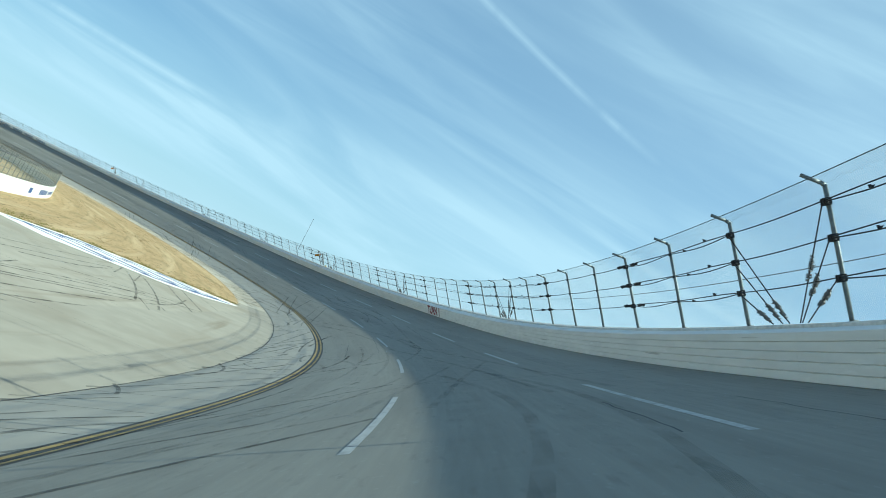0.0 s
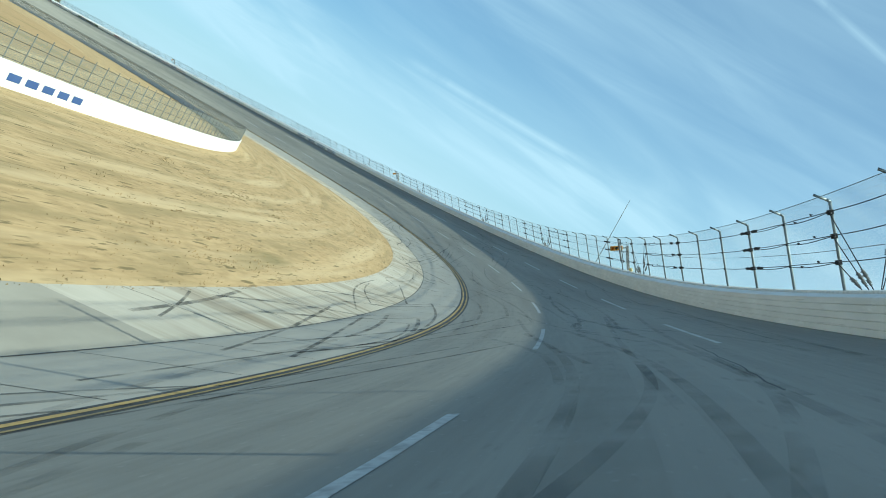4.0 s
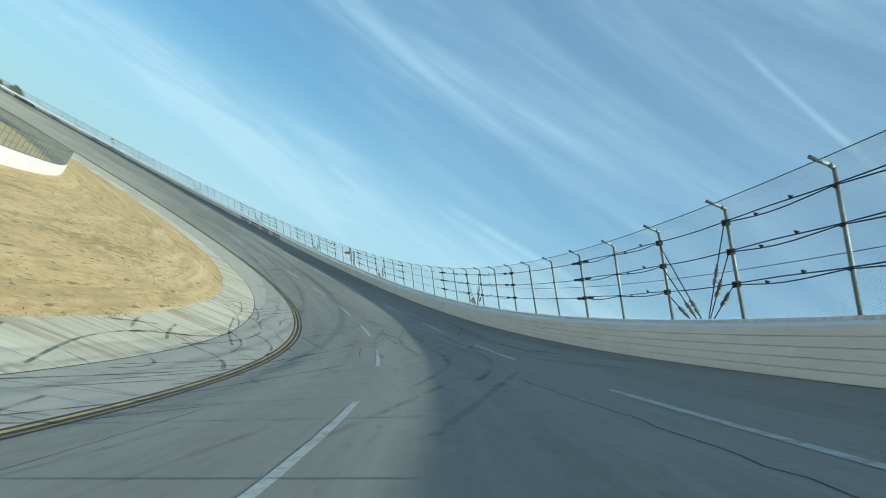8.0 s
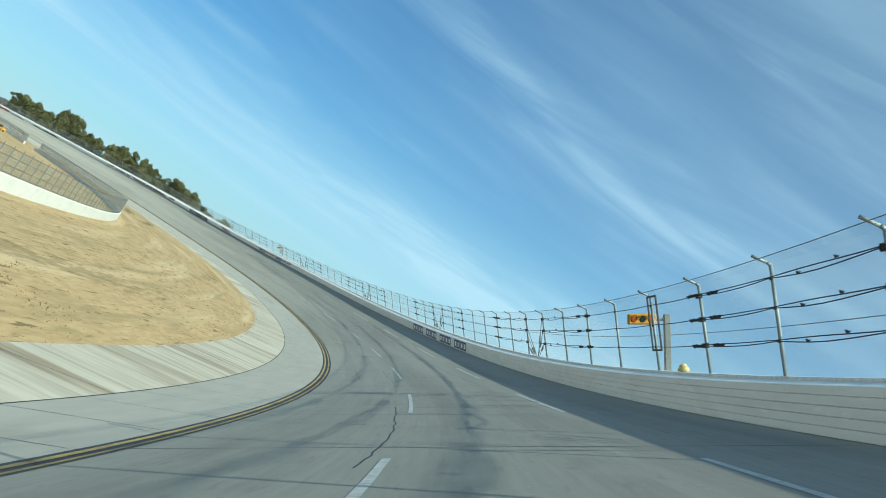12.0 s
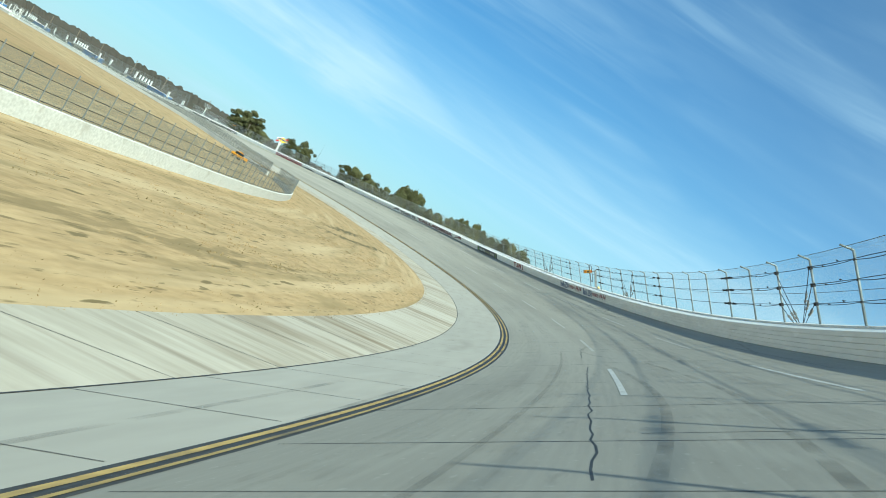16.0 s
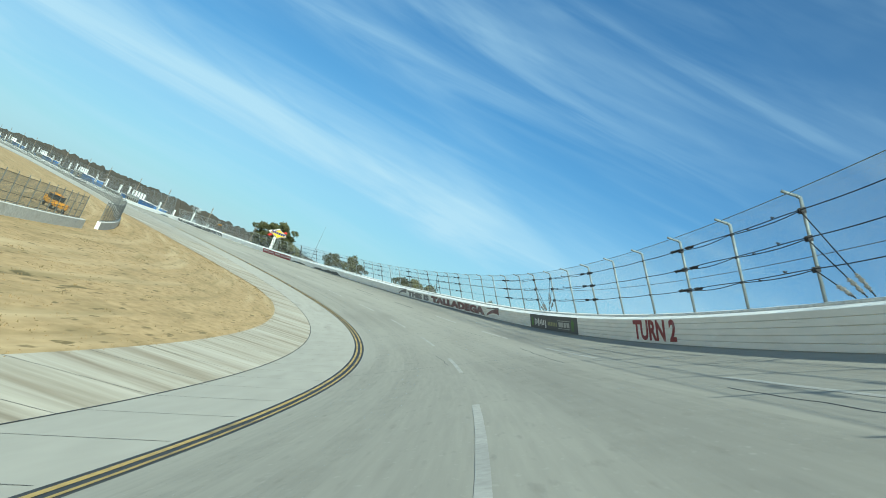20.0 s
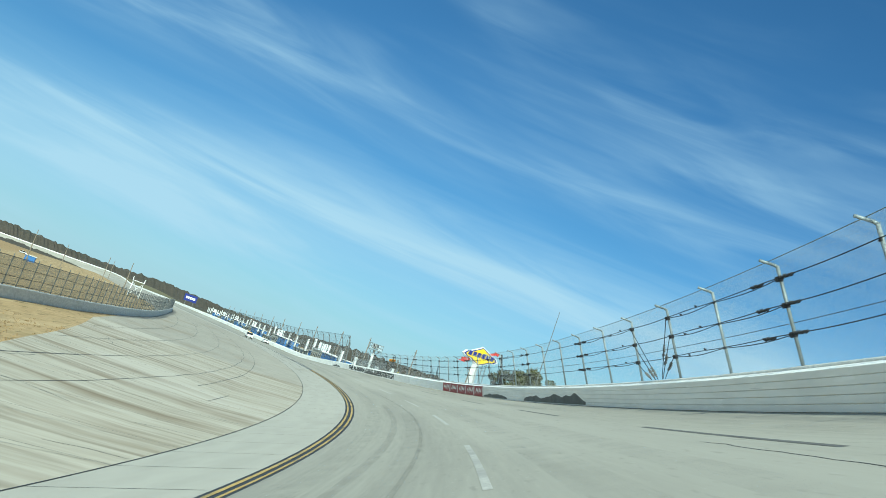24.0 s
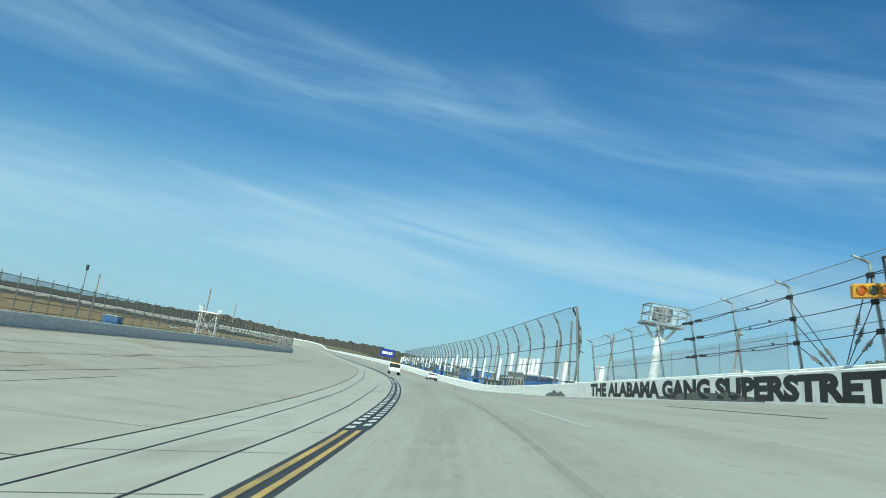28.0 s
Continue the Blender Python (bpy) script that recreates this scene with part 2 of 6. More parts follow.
SLAB = mat("stained_concrete", (0.400, 0.372, 0.312), (0.318, 0.290, 0.232), 0.9, fine=2.2, broad=0.5, stretch=(0.9, 0.16, 1), bump=0.1, coords="UV", broad_mix=0.6, patch=(0.178, 0.140, 0.090), patch_scale=0.42, patch_low=0.52, patch_high=0.72,
           layers=[((0.16, 0.13, 0.09), (0.85, 0.05), 0.54, 0.68, 0.70), ((0.45, 0.425, 0.37), (0.10, 0.07), 0.52, 0.62, 0.5)])
PADCON = mat("pad_concrete", (0.335, 0.315, 0.268), (0.28, 0.262, 0.222), 0.9, fine=1.2, broad=0.12, stretch=(0.35, 0.5, 1), bump=0.08, coords="UV", broad_mix=0.7, patch=(0.25, 0.215, 0.165), patch_scale=0.22, patch_low=0.54, patch_high=0.78)
OLDPAD = mat("old_pad_concrete", (0.305, 0.288, 0.246), (0.262, 0.246, 0.208), 0.9, fine=1.2, broad=0.12, stretch=(0.35, 0.5, 1), bump=0.08, coords="UV", broad_mix=0.7, patch=(0.215, 0.19, 0.15), patch_scale=0.22, patch_low=0.54, patch_high=0.78,
             layers=[((0.19, 0.165, 0.125), (0.03, 0.6), 0.60, 0.70, 0.7)])
GRASS = mat("dry_grass", (0.326, 0.231, 0.114), (0.252, 0.171, 0.081), 0.95, fine=0.9, broad=0.05, stretch=(1, 1, 1), bump=0.5, broad_mix=0.5, patch=(0.143, 0.123, 0.043), patch_scale=0.035, patch_low=0.56, patch_high=0.72)
BANKGRASS = mat("mown_dry_grass", (0.370, 0.272, 0.142), (0.290, 0.205, 0.100), 0.95, fine=3.0, broad=0.5, stretch=(0.22, 0.75, 1), bump=0.6, coords="UV", broad_mix=0.45, patch=(0.22, 0.165, 0.08), patch_scale=0.55, patch_low=0.5, patch_high=0.75,
                layers=[((0.43, 0.335, 0.195), (0.015, 0.42), 0.50, 0.66, 0.75), ((0.215, 0.165, 0.078), (0.02, 0.75), 0.54, 0.68, 0.6), ((0.13, 0.098, 0.045), (0.42, 2.6), 0.60, 0.70, 0.8), ((0.15, 0.128, 0.055), (0.06, 0.28), 0.60, 0.72, 0.5)])


def streak(m, s0, u0, s1, u1, half, colour, strength):
    """A ragged dark patch of weeds along a line over the bank, in metres along and across."""
    nt = m.node_tree
    b = nt.nodes["Principled BSDF"]
    before = b.inputs["Base Color"].links[0].from_socket
    tc, mp = nt.nodes.new("ShaderNodeTexCoord"), nt.nodes.new("ShaderNodeMapping")
    mp.vector_type = "TEXTURE"
    mp.inputs["Location"].default_value = (0.5 * (s0 + s1), 0.5 * (u0 + u1), 0.0)
    mp.inputs["Rotation"].default_value = (0.0, 0.0, math.atan2(u1 - u0, s1 - s0))
    mp.inputs["Scale"].default_value = (0.5 * math.hypot(s1 - s0, u1 - u0), half, 1.0)
    far = nt.nodes.new("ShaderNodeVectorMath")
    far.operation = "LENGTH"
    n = nt.nodes.new("ShaderNodeTexNoise")
    n.inputs["Scale"].default_value, n.inputs["Detail"].default_value = 1.0, 7.0
    wide = nt.nodes.new("ShaderNodeMapping")
    wide.inputs["Scale"].default_value = (0.30, 1.5, 1.0)
    nt.links.new(tc.outputs["UV"], mp.inputs[0]), nt.links.new(mp.outputs[0], far.inputs[0])
    nt.links.new(tc.outputs["UV"], wide.inputs[0]), nt.links.new(wide.outputs[0], n.inputs["Vector"])
    r, q = nt.nodes.new("ShaderNodeMapRange"), nt.nodes.new("ShaderNodeMapRange")
    r.inputs["From Min"].default_value, r.inputs["From Max"].default_value, r.inputs["To Min"].default_value, r.inputs["To Max"].default_value = 0.2, 1.0, 0.16, -0.12
    nt.links.new(far.outputs["Value"], r.inputs["Value"])
    add = nt.nodes.new("ShaderNodeMath")
    nt.links.new(n.outputs["Fac"], add.inputs[0]), nt.links.new(r.outputs[0], add.inputs[1])
    q.inputs["From Min"].default_value, q.inputs["From Max"].default_value, q.inputs["To Max"].default_value = 0.51, 0.63, strength
    nt.links.new(add.outputs[0], q.inputs["Value"])
    x = nt.nodes.new("ShaderNodeMixRGB")
    x.inputs[2].default_value = (*colour, 1)
    nt.links.new(q.outputs[0], x.inputs[0]), nt.links.new(before, x.inputs[1]), nt.links.new(x.outputs[0], b.inputs["Base Color"])


for line in ((580.0, -25.5, 628.0, -11.0, 2.0), (600.0, -25.0, 650.0, -13.5, 2.6), (612.0, -17.5, 630.0, -10.5, 1.6), (470.0, -18.0, 540.0, -11.0, 2.4), (360.0, -24.0, 440.0, -12.0, 3.0), (280.0, -22.0, 350.0, -11.5, 2.6)):
    streak(BANKGRASS, *line, (0.085, 0.070, 0.030) if line[0] >= 580 else (0.16, 0.12, 0.055), 0.95 if line[0] >= 580 else 0.6)
TUFT = mat("grass_blades", (0.30, 0.215, 0.11), (0.22, 0.155, 0.075), 0.95, fine=2.0, broad=0.15)
WEED = mat("dark_weeds", (0.135, 0.105, 0.046), (0.175, 0.132, 0.062), 0.9, fine=2.0, broad=0.3)
LAWN = mat("green_grass_patch", (0.109, 0.123, 0.023), (0.168, 0.139, 0.039), 0.95, fine=2.0, broad=0.4, bump=0.5)
WALLPAINT = mat("barrier_paint", (0.86, 0.86, 0.83), (0.81, 0.81, 0.78), 0.55, fine=3.0, broad=0.5, stretch=(0.12, 0.7, 1), bump=0.04, coords="UV", broad_mix=0.7, patch=(0.68, 0.67, 0.64), patch_scale=0.6, patch_low=0.62, patch_high=0.82,
                layers=[((0.33, 0.32, 0.30), (0.22, 6.0), 0.665, 0.74, 0.6), ((0.92, 0.92, 0.90), (0.5, 3.0), 0.62, 0.68, 0.7)])
CAPPAINT = mat("wall_concrete", (0.74, 0.74, 0.72), (0.6, 0.6, 0.57), 0.8, fine=5.0, broad=0.6, bump=0.1, coords="UV")
YELLOW = mat("yellow_line_paint", (0.43, 0.31, 0.105), (0.32, 0.225, 0.08), 0.7, fine=8.0, broad=1.0, stretch=(0.3, 1, 1), coords="UV", patch=(0.13, 0.11, 0.07), patch_scale=0.9, patch_low=0.50, patch_high=0.70)
WHITE = mat("white_line_paint", (0.554, 0.558, 0.530), (0.420, 0.410, 0.390), 0.7, fine=8.0, broad=1.0, coords="UV", patch=(0.252, 0.246, 0.234), patch_scale=2.0, patch_low=0.55, patch_high=0.75)
TAR = mat("black_sealant", (0.045, 0.045, 0.045), (0.025, 0.025, 0.025), 0.6, fine=6.0, broad=1.0, coords="UV")
RUBBER = sheer("tyre_rubber_marks", (0.03, 0.03, 0.03), rubber_alpha(0.5, 0.3, 0.62))
FAINT = sheer("faint_tyre_marks", (0.03, 0.03, 0.03), rubber_alpha(0.2, 0.34, 0.66))
GROOVE = sheer("racing_groove_rubber", (0.05, 0.05, 0.05), rubber_alpha(0.09, 0.35, 0.75))
STEEL = mat("galvanised_steel", (0.27, 0.31, 0.32), (0.18, 0.205, 0.215), 0.55, metal=0.3, fine=12.0, broad=1.5, vary=0.15)
CABLE = mat("dark_wire_rope", (0.040, 0.042, 0.046), (0.025, 0.026, 0.03), 0.6, metal=0.4, fine=20.0)
MESHWIRE = sheer("chain_link", (0.62, 0.64, 0.65), link_alpha(0.085, 0.085), 0.5)
REDPAINT = mat("red_letters_paint", (0.27, 0.055, 0.062), (0.21, 0.045, 0.055), 0.7, fine=5.0, patch=(0.42, 0.32, 0.31), patch_scale=1.3, patch_low=0.56, patch_high=0.74)
WORNRED = mat("weathered_red_paint", (0.24, 0.115, 0.115), (0.19, 0.125, 0.125), 0.75, fine=5.0, broad=0.4, patch=(0.40, 0.35, 0.34), patch_scale=0.9, patch_low=0.52, patch_high=0.72)
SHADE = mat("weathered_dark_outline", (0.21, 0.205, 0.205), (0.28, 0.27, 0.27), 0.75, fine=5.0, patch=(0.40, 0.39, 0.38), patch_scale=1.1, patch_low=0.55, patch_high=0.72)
BLACKPAINT = mat("black_letters_paint", (0.02, 0.022, 0.022), (0.035, 0.035, 0.035), 0.6, fine=5.0)
BLUEPAINT = mat("blue_paint", (0.035, 0.07, 0.20), (0.05, 0.09, 0.22), 0.6, fine=3.0)
PALE = mat("white_board", (0.8, 0.8, 0.78), (0.7, 0.7, 0.68), 0.6, fine=2.0)
REDBOARD = mat("red_board", (0.28, 0.02, 0.03), (0.22, 0.02, 0.03), 0.5, fine=2.0)
EARTH = mat("bare_embankment", (0.16, 0.14, 0.08), (0.1, 0.1, 0.05), 0.95, fine=0.6, broad=0.08, bump=0.4)
FOREST = mat("winter_woods", (0.085, 0.068, 0.05), (0.04, 0.042, 0.028), 0.95, fine=0.16, broad=0.012, bump=0.6)
LEAF = mat("pine_needles", (0.066, 0.075, 0.028), (0.105, 0.102, 0.044), 0.85, fine=3.0, broad=0.6, vary=0.2)
BARK = mat("tree_bark", (0.13, 0.10, 0.075), (0.08, 0.06, 0.045), 0.9, fine=8.0, bump=0.4)
FADEDWHITE = mat("faded_lane_paint", (0.42, 0.41, 0.38), (0.33, 0.32, 0.30), 0.8, fine=8.0, broad=1.0, coords="UV", patch=(0.24, 0.235, 0.22), patch_scale=0.3, patch_low=0.5, patch_high=0.8)
GREENPAINT = mat("green_strokes_paint", (0.16, 0.32, 0.06), (0.12, 0.26, 0.05), 0.7, fine=5.0)
DARKBOARD = mat("faded_black_panel", (0.10, 0.105, 0.11), (0.15, 0.155, 0.16), 0.7, fine=3.0)
SOOT = mat("soot_scrape", (0.10, 0.105, 0.10), (0.20, 0.205, 0.195), 0.85, fine=2.5, broad=0.8)
TALLWIRE = sheer("fine_chain_link", (0.30, 0.33, 0.35), link_alpha(0.06, 0.10), 0.5)
INFIELDWIRE = sheer("weathered_infield_mesh", (0.15, 0.16, 0.14), link_alpha(0.07, 0.26), 0.7)
DARKDASH = mat("blackened_lane_paint", (0.09, 0.09, 0.088), (0.14, 0.14, 0.135), 0.8, fine=6.0, coords="UV")
CREAM = mat("cream_cladding", (0.55, 0.53, 0.45), (0.45, 0.43, 0.37), 0.7, fine=2.0)
TWIG = mat("bare_twigs", (0.22, 0.18, 0.14), (0.15, 0.12, 0.10), 0.9, fine=8.0)


# ---- the line of the track ----
STEP = 75.0
CURVE = [-0.3182, 0.3183, 1.3386, 2.5939, 2.6473, 2.2877, 2.4051, 2.5022, 2.1840, 2.2368, 2.6258, 2.2274, 2.9674, 2.0290, 1.7255, 0.6810, 0.7000, 0.5331, 0.0063, -0.0029, -0.0001, 0.0000, 0.0000, -0.0000, -0.0000, 0.0000, 0.0000, -0.0000, 0.0000, 0.0000, 0.0000, 0.6000, 2.0000, 2.3000, 2.3000, 2.3000, 2.3000, 2.3000, 2.3000, 2.3000, 2.3000, 2.3000, 2.3000, 2.3000, 2.3000, 2.3000, 2.3000, 2.3000, 2.3000, 2.3000]
BANK = [32.45, 31.90, 29.09, 30.66, 31.46, 31.73, 32.18, 30.70, 30.88, 31.49, 31.13, 30.03, 28.96, 23.31, 15.36, 8.71, 0.11, 0.51, 2.74, 3.34, 3.08, 2.90, 2.85, 2.86, 2.86, 2.86, 2.87, 2.86, 3.00, 4.00, 8.00, 16.00, 24.00, 30.00, 30.00, 30.00, 30.00, 30.00, 30.00, 30.00, 30.00, 30.00, 30.00, 30.00, 30.00, 30.00, 30.00, 30.00, 30.00, 30.00]
RISE = [-0.06, -0.12, -0.14, 0.05, 0.26, 0.13, 0.05, 0.19, 0.11, 0.15, 0.36, 0.39, 0.58, 0.52, 0.31, -0.00, -0.27, -0.49, -0.45, -0.37, -0.26, -0.17, -0.09, -0.04, -0.00, 0.02, 0.03, 0.04, 0.00, 0.00, 0.00, 0.00, 0.00, 0.00, 0.00, 0.00, 0.00, 0.00, 0.00, 0.00, 0.00, 0.00, 0.00, 0.00, 0.00, 0.00, 0.00, 0.00, 0.00, 0.00]
WIDTH = 13.672
A1, A2 = 4.04, 3.79                # widths down the apron strip and the slab below it
B1, B2 = 0.70, 0.20            # their banking as a share of the track's
FLOOR = -2.6                      # height of the flat land
UNIT = 0.94630
line_s = np.arange(-150.0, 3600.0, 1.0) * UNIT
knots = (-150.0 + STEP * np.arange(len(CURVE))) * UNIT
soft_k = np.hanning(61) / np.hanning(61).sum()


def softened(values):
    return np.convolve(np.pad(np.interp(line_s, knots, values), 30, "edge"), soft_k, "valid")


line_k, line_b, line_z = softened(CURVE) / 1000.0, np.radians(softened(BANK)), softened(RISE)
line_t = np.cumsum(line_k) * UNIT
line_t -= line_t[150] + radians(3.65)
line_x, line_y = UNIT * np.cumsum(np.cos(line_t)), UNIT * np.cumsum(np.sin(line_t))
line_x, line_y = line_x - line_x[150], line_y - line_y[150]


def at(s):
    """Foot on the yellow line, direction, outward direction and banking at s metres."""
    s = np.asarray(s, float)
    th, b = np.interp(s, line_s, line_t), np.interp(s, line_s, line_b)
    c = np.stack([np.interp(s, line_s, line_x), np.interp(s, line_s, line_y), np.interp(s, line_s, line_z)], -1)
    return c, np.stack([np.cos(th), np.sin(th), 0 * th], -1), np.stack([np.sin(th), -np.cos(th), 0 * th], -1), b


def place(s, u, h=0.0):
    """Points s metres along, u metres up the banking from the yellow line (negative: down the apron), h above the surface."""
    s, u, h = np.broadcast_arrays(np.asarray(s, float), np.asarray(u, float), np.asarray(h, float))
    c, t, n, b = at(s)
    up = np.array([0, 0, 1.0])
    p = c.copy()
    for lo, hi, share in ((0, 1e9, 1.0), (-A1, 0, B1), (-A1 - A2, -A1, B2), (-1e9, -A1 - A2, 0.0)):
        w = (np.clip(u, lo, hi) - np.clip(0.0, lo, hi))[..., None]
        bb = (b * share)[..., None]
        p = p + n * w * np.cos(bb) + up * w * np.sin(bb)
    bb = (b * np.where(u >= 0, 1.0, np.where(u >= -A1, B1, np.where(u >= -A1 - A2, B2, 0.0))))[..., None]
    return p + h[..., None] * (up * np.cos(bb) - n * np.sin(bb))


def frame_at(s, u, h=0.0):
    """A pose on the banking: x along the track, y down towards the infield, z off the surface."""
    c, t, n, b = at(s)
    r = n * math.cos(b) + np.array([0, 0, math.sin(b)])
    up = np.array([0, 0, math.cos(b)]) - n * math.sin(b)
    p = place(s, u, h)
    m = Matrix.Identity(4)
    for i in range(3):
        m[i][0], m[i][1], m[i][2], m[i][3] = t[i], -r[i], up[i], p[i]
    return m


def level_at(s, u, z=None, turn=0.0):
    """An upright pose beside the track: x along it."""
    p = place(s, u)
    th = float(np.interp(s, line_s, line_t))
    return Matrix.Translation((p[0], p[1], p[2] if z is None else z)) @ Matrix.Rotation(th + radians(turn), 4, "Z")


def mesh_of(name, verts, faces, material, uvs=None, smooth=False):
    me = bpy.data.meshes.new(name)
    me.from_pydata([tuple(map(float, v)) for v in verts], [], [tuple(map(int, f)) for f in faces])
    if uvs is not None:
        layer = me.uv_layers.new(name="UVMap")
        idx = np.empty(len(me.loops), int)
        me.loops.foreach_get("vertex_index", idx)
        layer.data.foreach_set("uv", np.asarray(uvs, np.float32)[idx].ravel())
    me.materials.append(material)
    if smooth:
        me.shade_smooth()
    me.update()
    return me




def part(name, me, parent, label="", m=None):
    ob = new(name, me)
    if m is not None:
        ob.matrix_basis = m
    ob.parent = parent
    return tagged(ob, label) if label else ob


def thing(name, label, category, m=None, group="", kind=""):
    ob = new(name)
    ob.empty_display_size = 0.3
    if m is not None:
        ob.matrix_basis = m
    return tagged(ob, label, category, group, kind)


def bm_mesh(name, bm, material, smooth=False):
    me = bpy.data.meshes.new(name)
    bm.normal_update()
    bm.to_mesh(me)
    bm.free()
    me.materials.append(material)
    if smooth:
        me.shade_smooth()
    return me


def box(bm, sx, sy, sz, x=0, y=0, z=0, bevel=0.0, m=None):
    """A box centred at x, y with its foot at z."""
    r = bmesh.ops.create_cube(bm, size=1.0, matrix=(m or Matrix.Identity(4)) @ Matrix.Translation((x, y, z + sz / 2)) @ Matrix.Diagonal((sx, sy, sz, 1)))
    if bevel:
        edges = list({e for v in r["verts"] for e in v.link_edges})
        bmesh.ops.bevel(bm, geom=edges, offset=bevel, segments=1, affect="EDGES")
    return bm


def boxed(*sizes, bevel=0.01):
    bm = bmesh.new()
    for b in sizes:
        box(bm, *b, bevel=bevel)
    return bm


def rod(bm, a, b, r0, r1=None, sides=8):
    a, b = Vector(a), Vector(b)
    d = b - a
    bmesh.ops.create_cone(bm, cap_ends=True, segments=sides, radius1=r0, radius2=r0 if r1 is None else r1, depth=d.length,
                          matrix=Matrix.Translation((a + b) / 2) @ d.to_track_quat("Z", "Y").to_matrix().to_4x4())
    return bm


def sheet(ss, us, hs=0.0):
    """Grid of points over the track: verts, faces, uvs. hs: one height, or one for each of us."""
    S, U = np.meshgrid(ss, us, indexing="ij")
    Hh = np.broadcast_to(np.asarray(hs, float), U.shape) if np.ndim(hs) else np.full(U.shape, float(hs))
    v = place(S, U, Hh).reshape(-1, 3)
    a, b = len(ss), len(us)
    i = (np.arange(a - 1)[:, None] * b + np.arange(b - 1)).ravel()
    f = np.stack([i, i + b, i + b + 1, i + 1], -1)
    return v, f, np.stack([S, U], -1).reshape(-1, 2)


def ribbon(ss, us, widths, h=0.004):
    """A strip laid on the surface along a path of (s, u)."""
    ss, us = np.asarray(ss, float), np.asarray(us, float)
    w = np.broadcast_to(np.asarray(widths, float), ss.shape) / 2
    ds, du = np.gradient(ss), np.gradient(us)
    L = np.hypot(ds, du) + 1e-9
    ns, nu = -du / L, ds / L
    v = np.concatenate([place(ss + ns * w, us + nu * w, h), place(ss - ns * w, us - nu * w, h)])
    n = len(ss)
    i = np.arange(n - 1)
    uv = np.concatenate([np.stack([ss, us + w], -1), np.stack([ss, us - w], -1)])
    return v, np.stack([i + n, i + n + 1, i + 1, i], -1), uv


def joined(pieces):
    V, F, U, off = [], [], [], 0
    for v, f, uv in pieces:
        V.append(v), F.append(np.asarray(f) + off), U.append(uv)
        off += len(v)
    return np.concatenate(V), np.concatenate(F), np.concatenate(U)


def lay(name, pieces, material, label, category, kind="structure", parent=None):
    v, f, uv = joined(pieces)
    ob = new(name, mesh_of(name, v, f, material, uv))
    if parent:
        ob.parent = parent
        return tagged(ob, label)
    return tagged(ob, label, category, kind=kind)


# ---- ground, road, apron ----
S_END = 3300.0
along = np.concatenate([np.arange(-138.0, 1150.0, 3.0), np.arange(1150.0, S_END, 12.0)])
road_v = sheet(along, np.linspace(0, WIDTH + 1.2, 7))
road = lay("road", [road_v], ASPHALT, "weathered grey asphalt racing surface on steep banking", "road")
lay("apron_strip", [sheet(along, np.array([-A1, -A1 / 2, 0.0]), -0.004)], STRIP, "pale smooth concrete apron below the yellow line", "apron")
slab_in = lambda s: float(np.interp(s, [84, 111, 122, 130, 138, 143, 150, 720, 739, 756, 782, 828, 860], [30.0, 23.5, 20.5, 15.3, 8.0, 4.2, 3.79, 3.79, 4.9, 8.5, 14.0, 22.0, 24.0]))
def slab_sheet(ss):
    g = (np.repeat(ss[:, None], 5, 1), -A1 - np.array([slab_in(s) for s in ss])[:, None] * np.linspace(0, 1, 5))
    return place(*g, 0.0).reshape(-1, 3), sheet(ss, np.linspace(0, 1, 5))[1], np.stack(g, -1).reshape(-1, 2)


lay("apron_slab", [slab_sheet(along[(along > 148.0) & (along < 834.0)])], SLAB, "stained concrete slab streaked by dirt beside dry grass", "apron")
lay("concrete_pad", [slab_sheet(along[along < 152.0])], OLDPAD, "wide grey concrete pad with crossing tyre marks", "apron")
lay("concrete_pad", [slab_sheet(along[along > 830.0])], PADCON, "wide grey concrete pad before the back straight", "apron")

# the infield bank falls from the slab to the flat land; the outer bank falls behind the wall
def bank_sheet(ss, us_of, zs_of):
    pts, n = [], 0
    for s in ss:
        us = us_of(s)
        row = place(np.full(len(us), s), us)
        row[:, 2] = zs_of(s, us, row[:, 2])
        pts.append(row)
        n = len(us)
    v = np.concatenate(pts)
    a = len(ss)
    i = (np.arange(a - 1)[:, None] * n + np.arange(n - 1)).ravel()
    return v, np.stack([i, i + n, i + n + 1, i + 1], -1), np.concatenate([np.stack([np.full(n, s), us_of(s)], -1) for s in ss])


def infield_u(s):
    e = -A1 - slab_in(s)
    return np.array([e - 60, e - 45, e - 30, e - 18, e - 9, e - 4, e - 1.5, e + 0.35])


def infield_z(s, us, z):
    e = z[-1]
    w = np.clip((us[-1] - us) / 55.0, 0, 1)
    w = w * w * (3 - 2 * w)
    rough = np.array([0.12 * noise.noise((s * 0.05, float(u) * 0.08, 2.0)) for u in us])
    rough[-2:] *= 0.2
    return (e - 0.02) * (1 - w) + (FLOOR + 0.03) * w + rough * (1 - w) - 0.03


def land_z(s, u):
    """Height of the infield's surface."""
    e = -A1 - slab_in(s)
    if u >= e:
        return float(place(s, u)[2])
    w = min(1.0, (e - u) / 55.0)
    w = w * w * (3 - 2 * w)
    return float(place(s, e)[2]) * (1 - w) + FLOOR * w


lay("infield_bank", [bank_sheet(np.concatenate([np.arange(-138.0, 1150.0, 5.0), np.arange(1150.0, S_END, 15.0)]), infield_u, infield_z)], BANKGRASS, "dry tan grass bank of the infield", "grass")


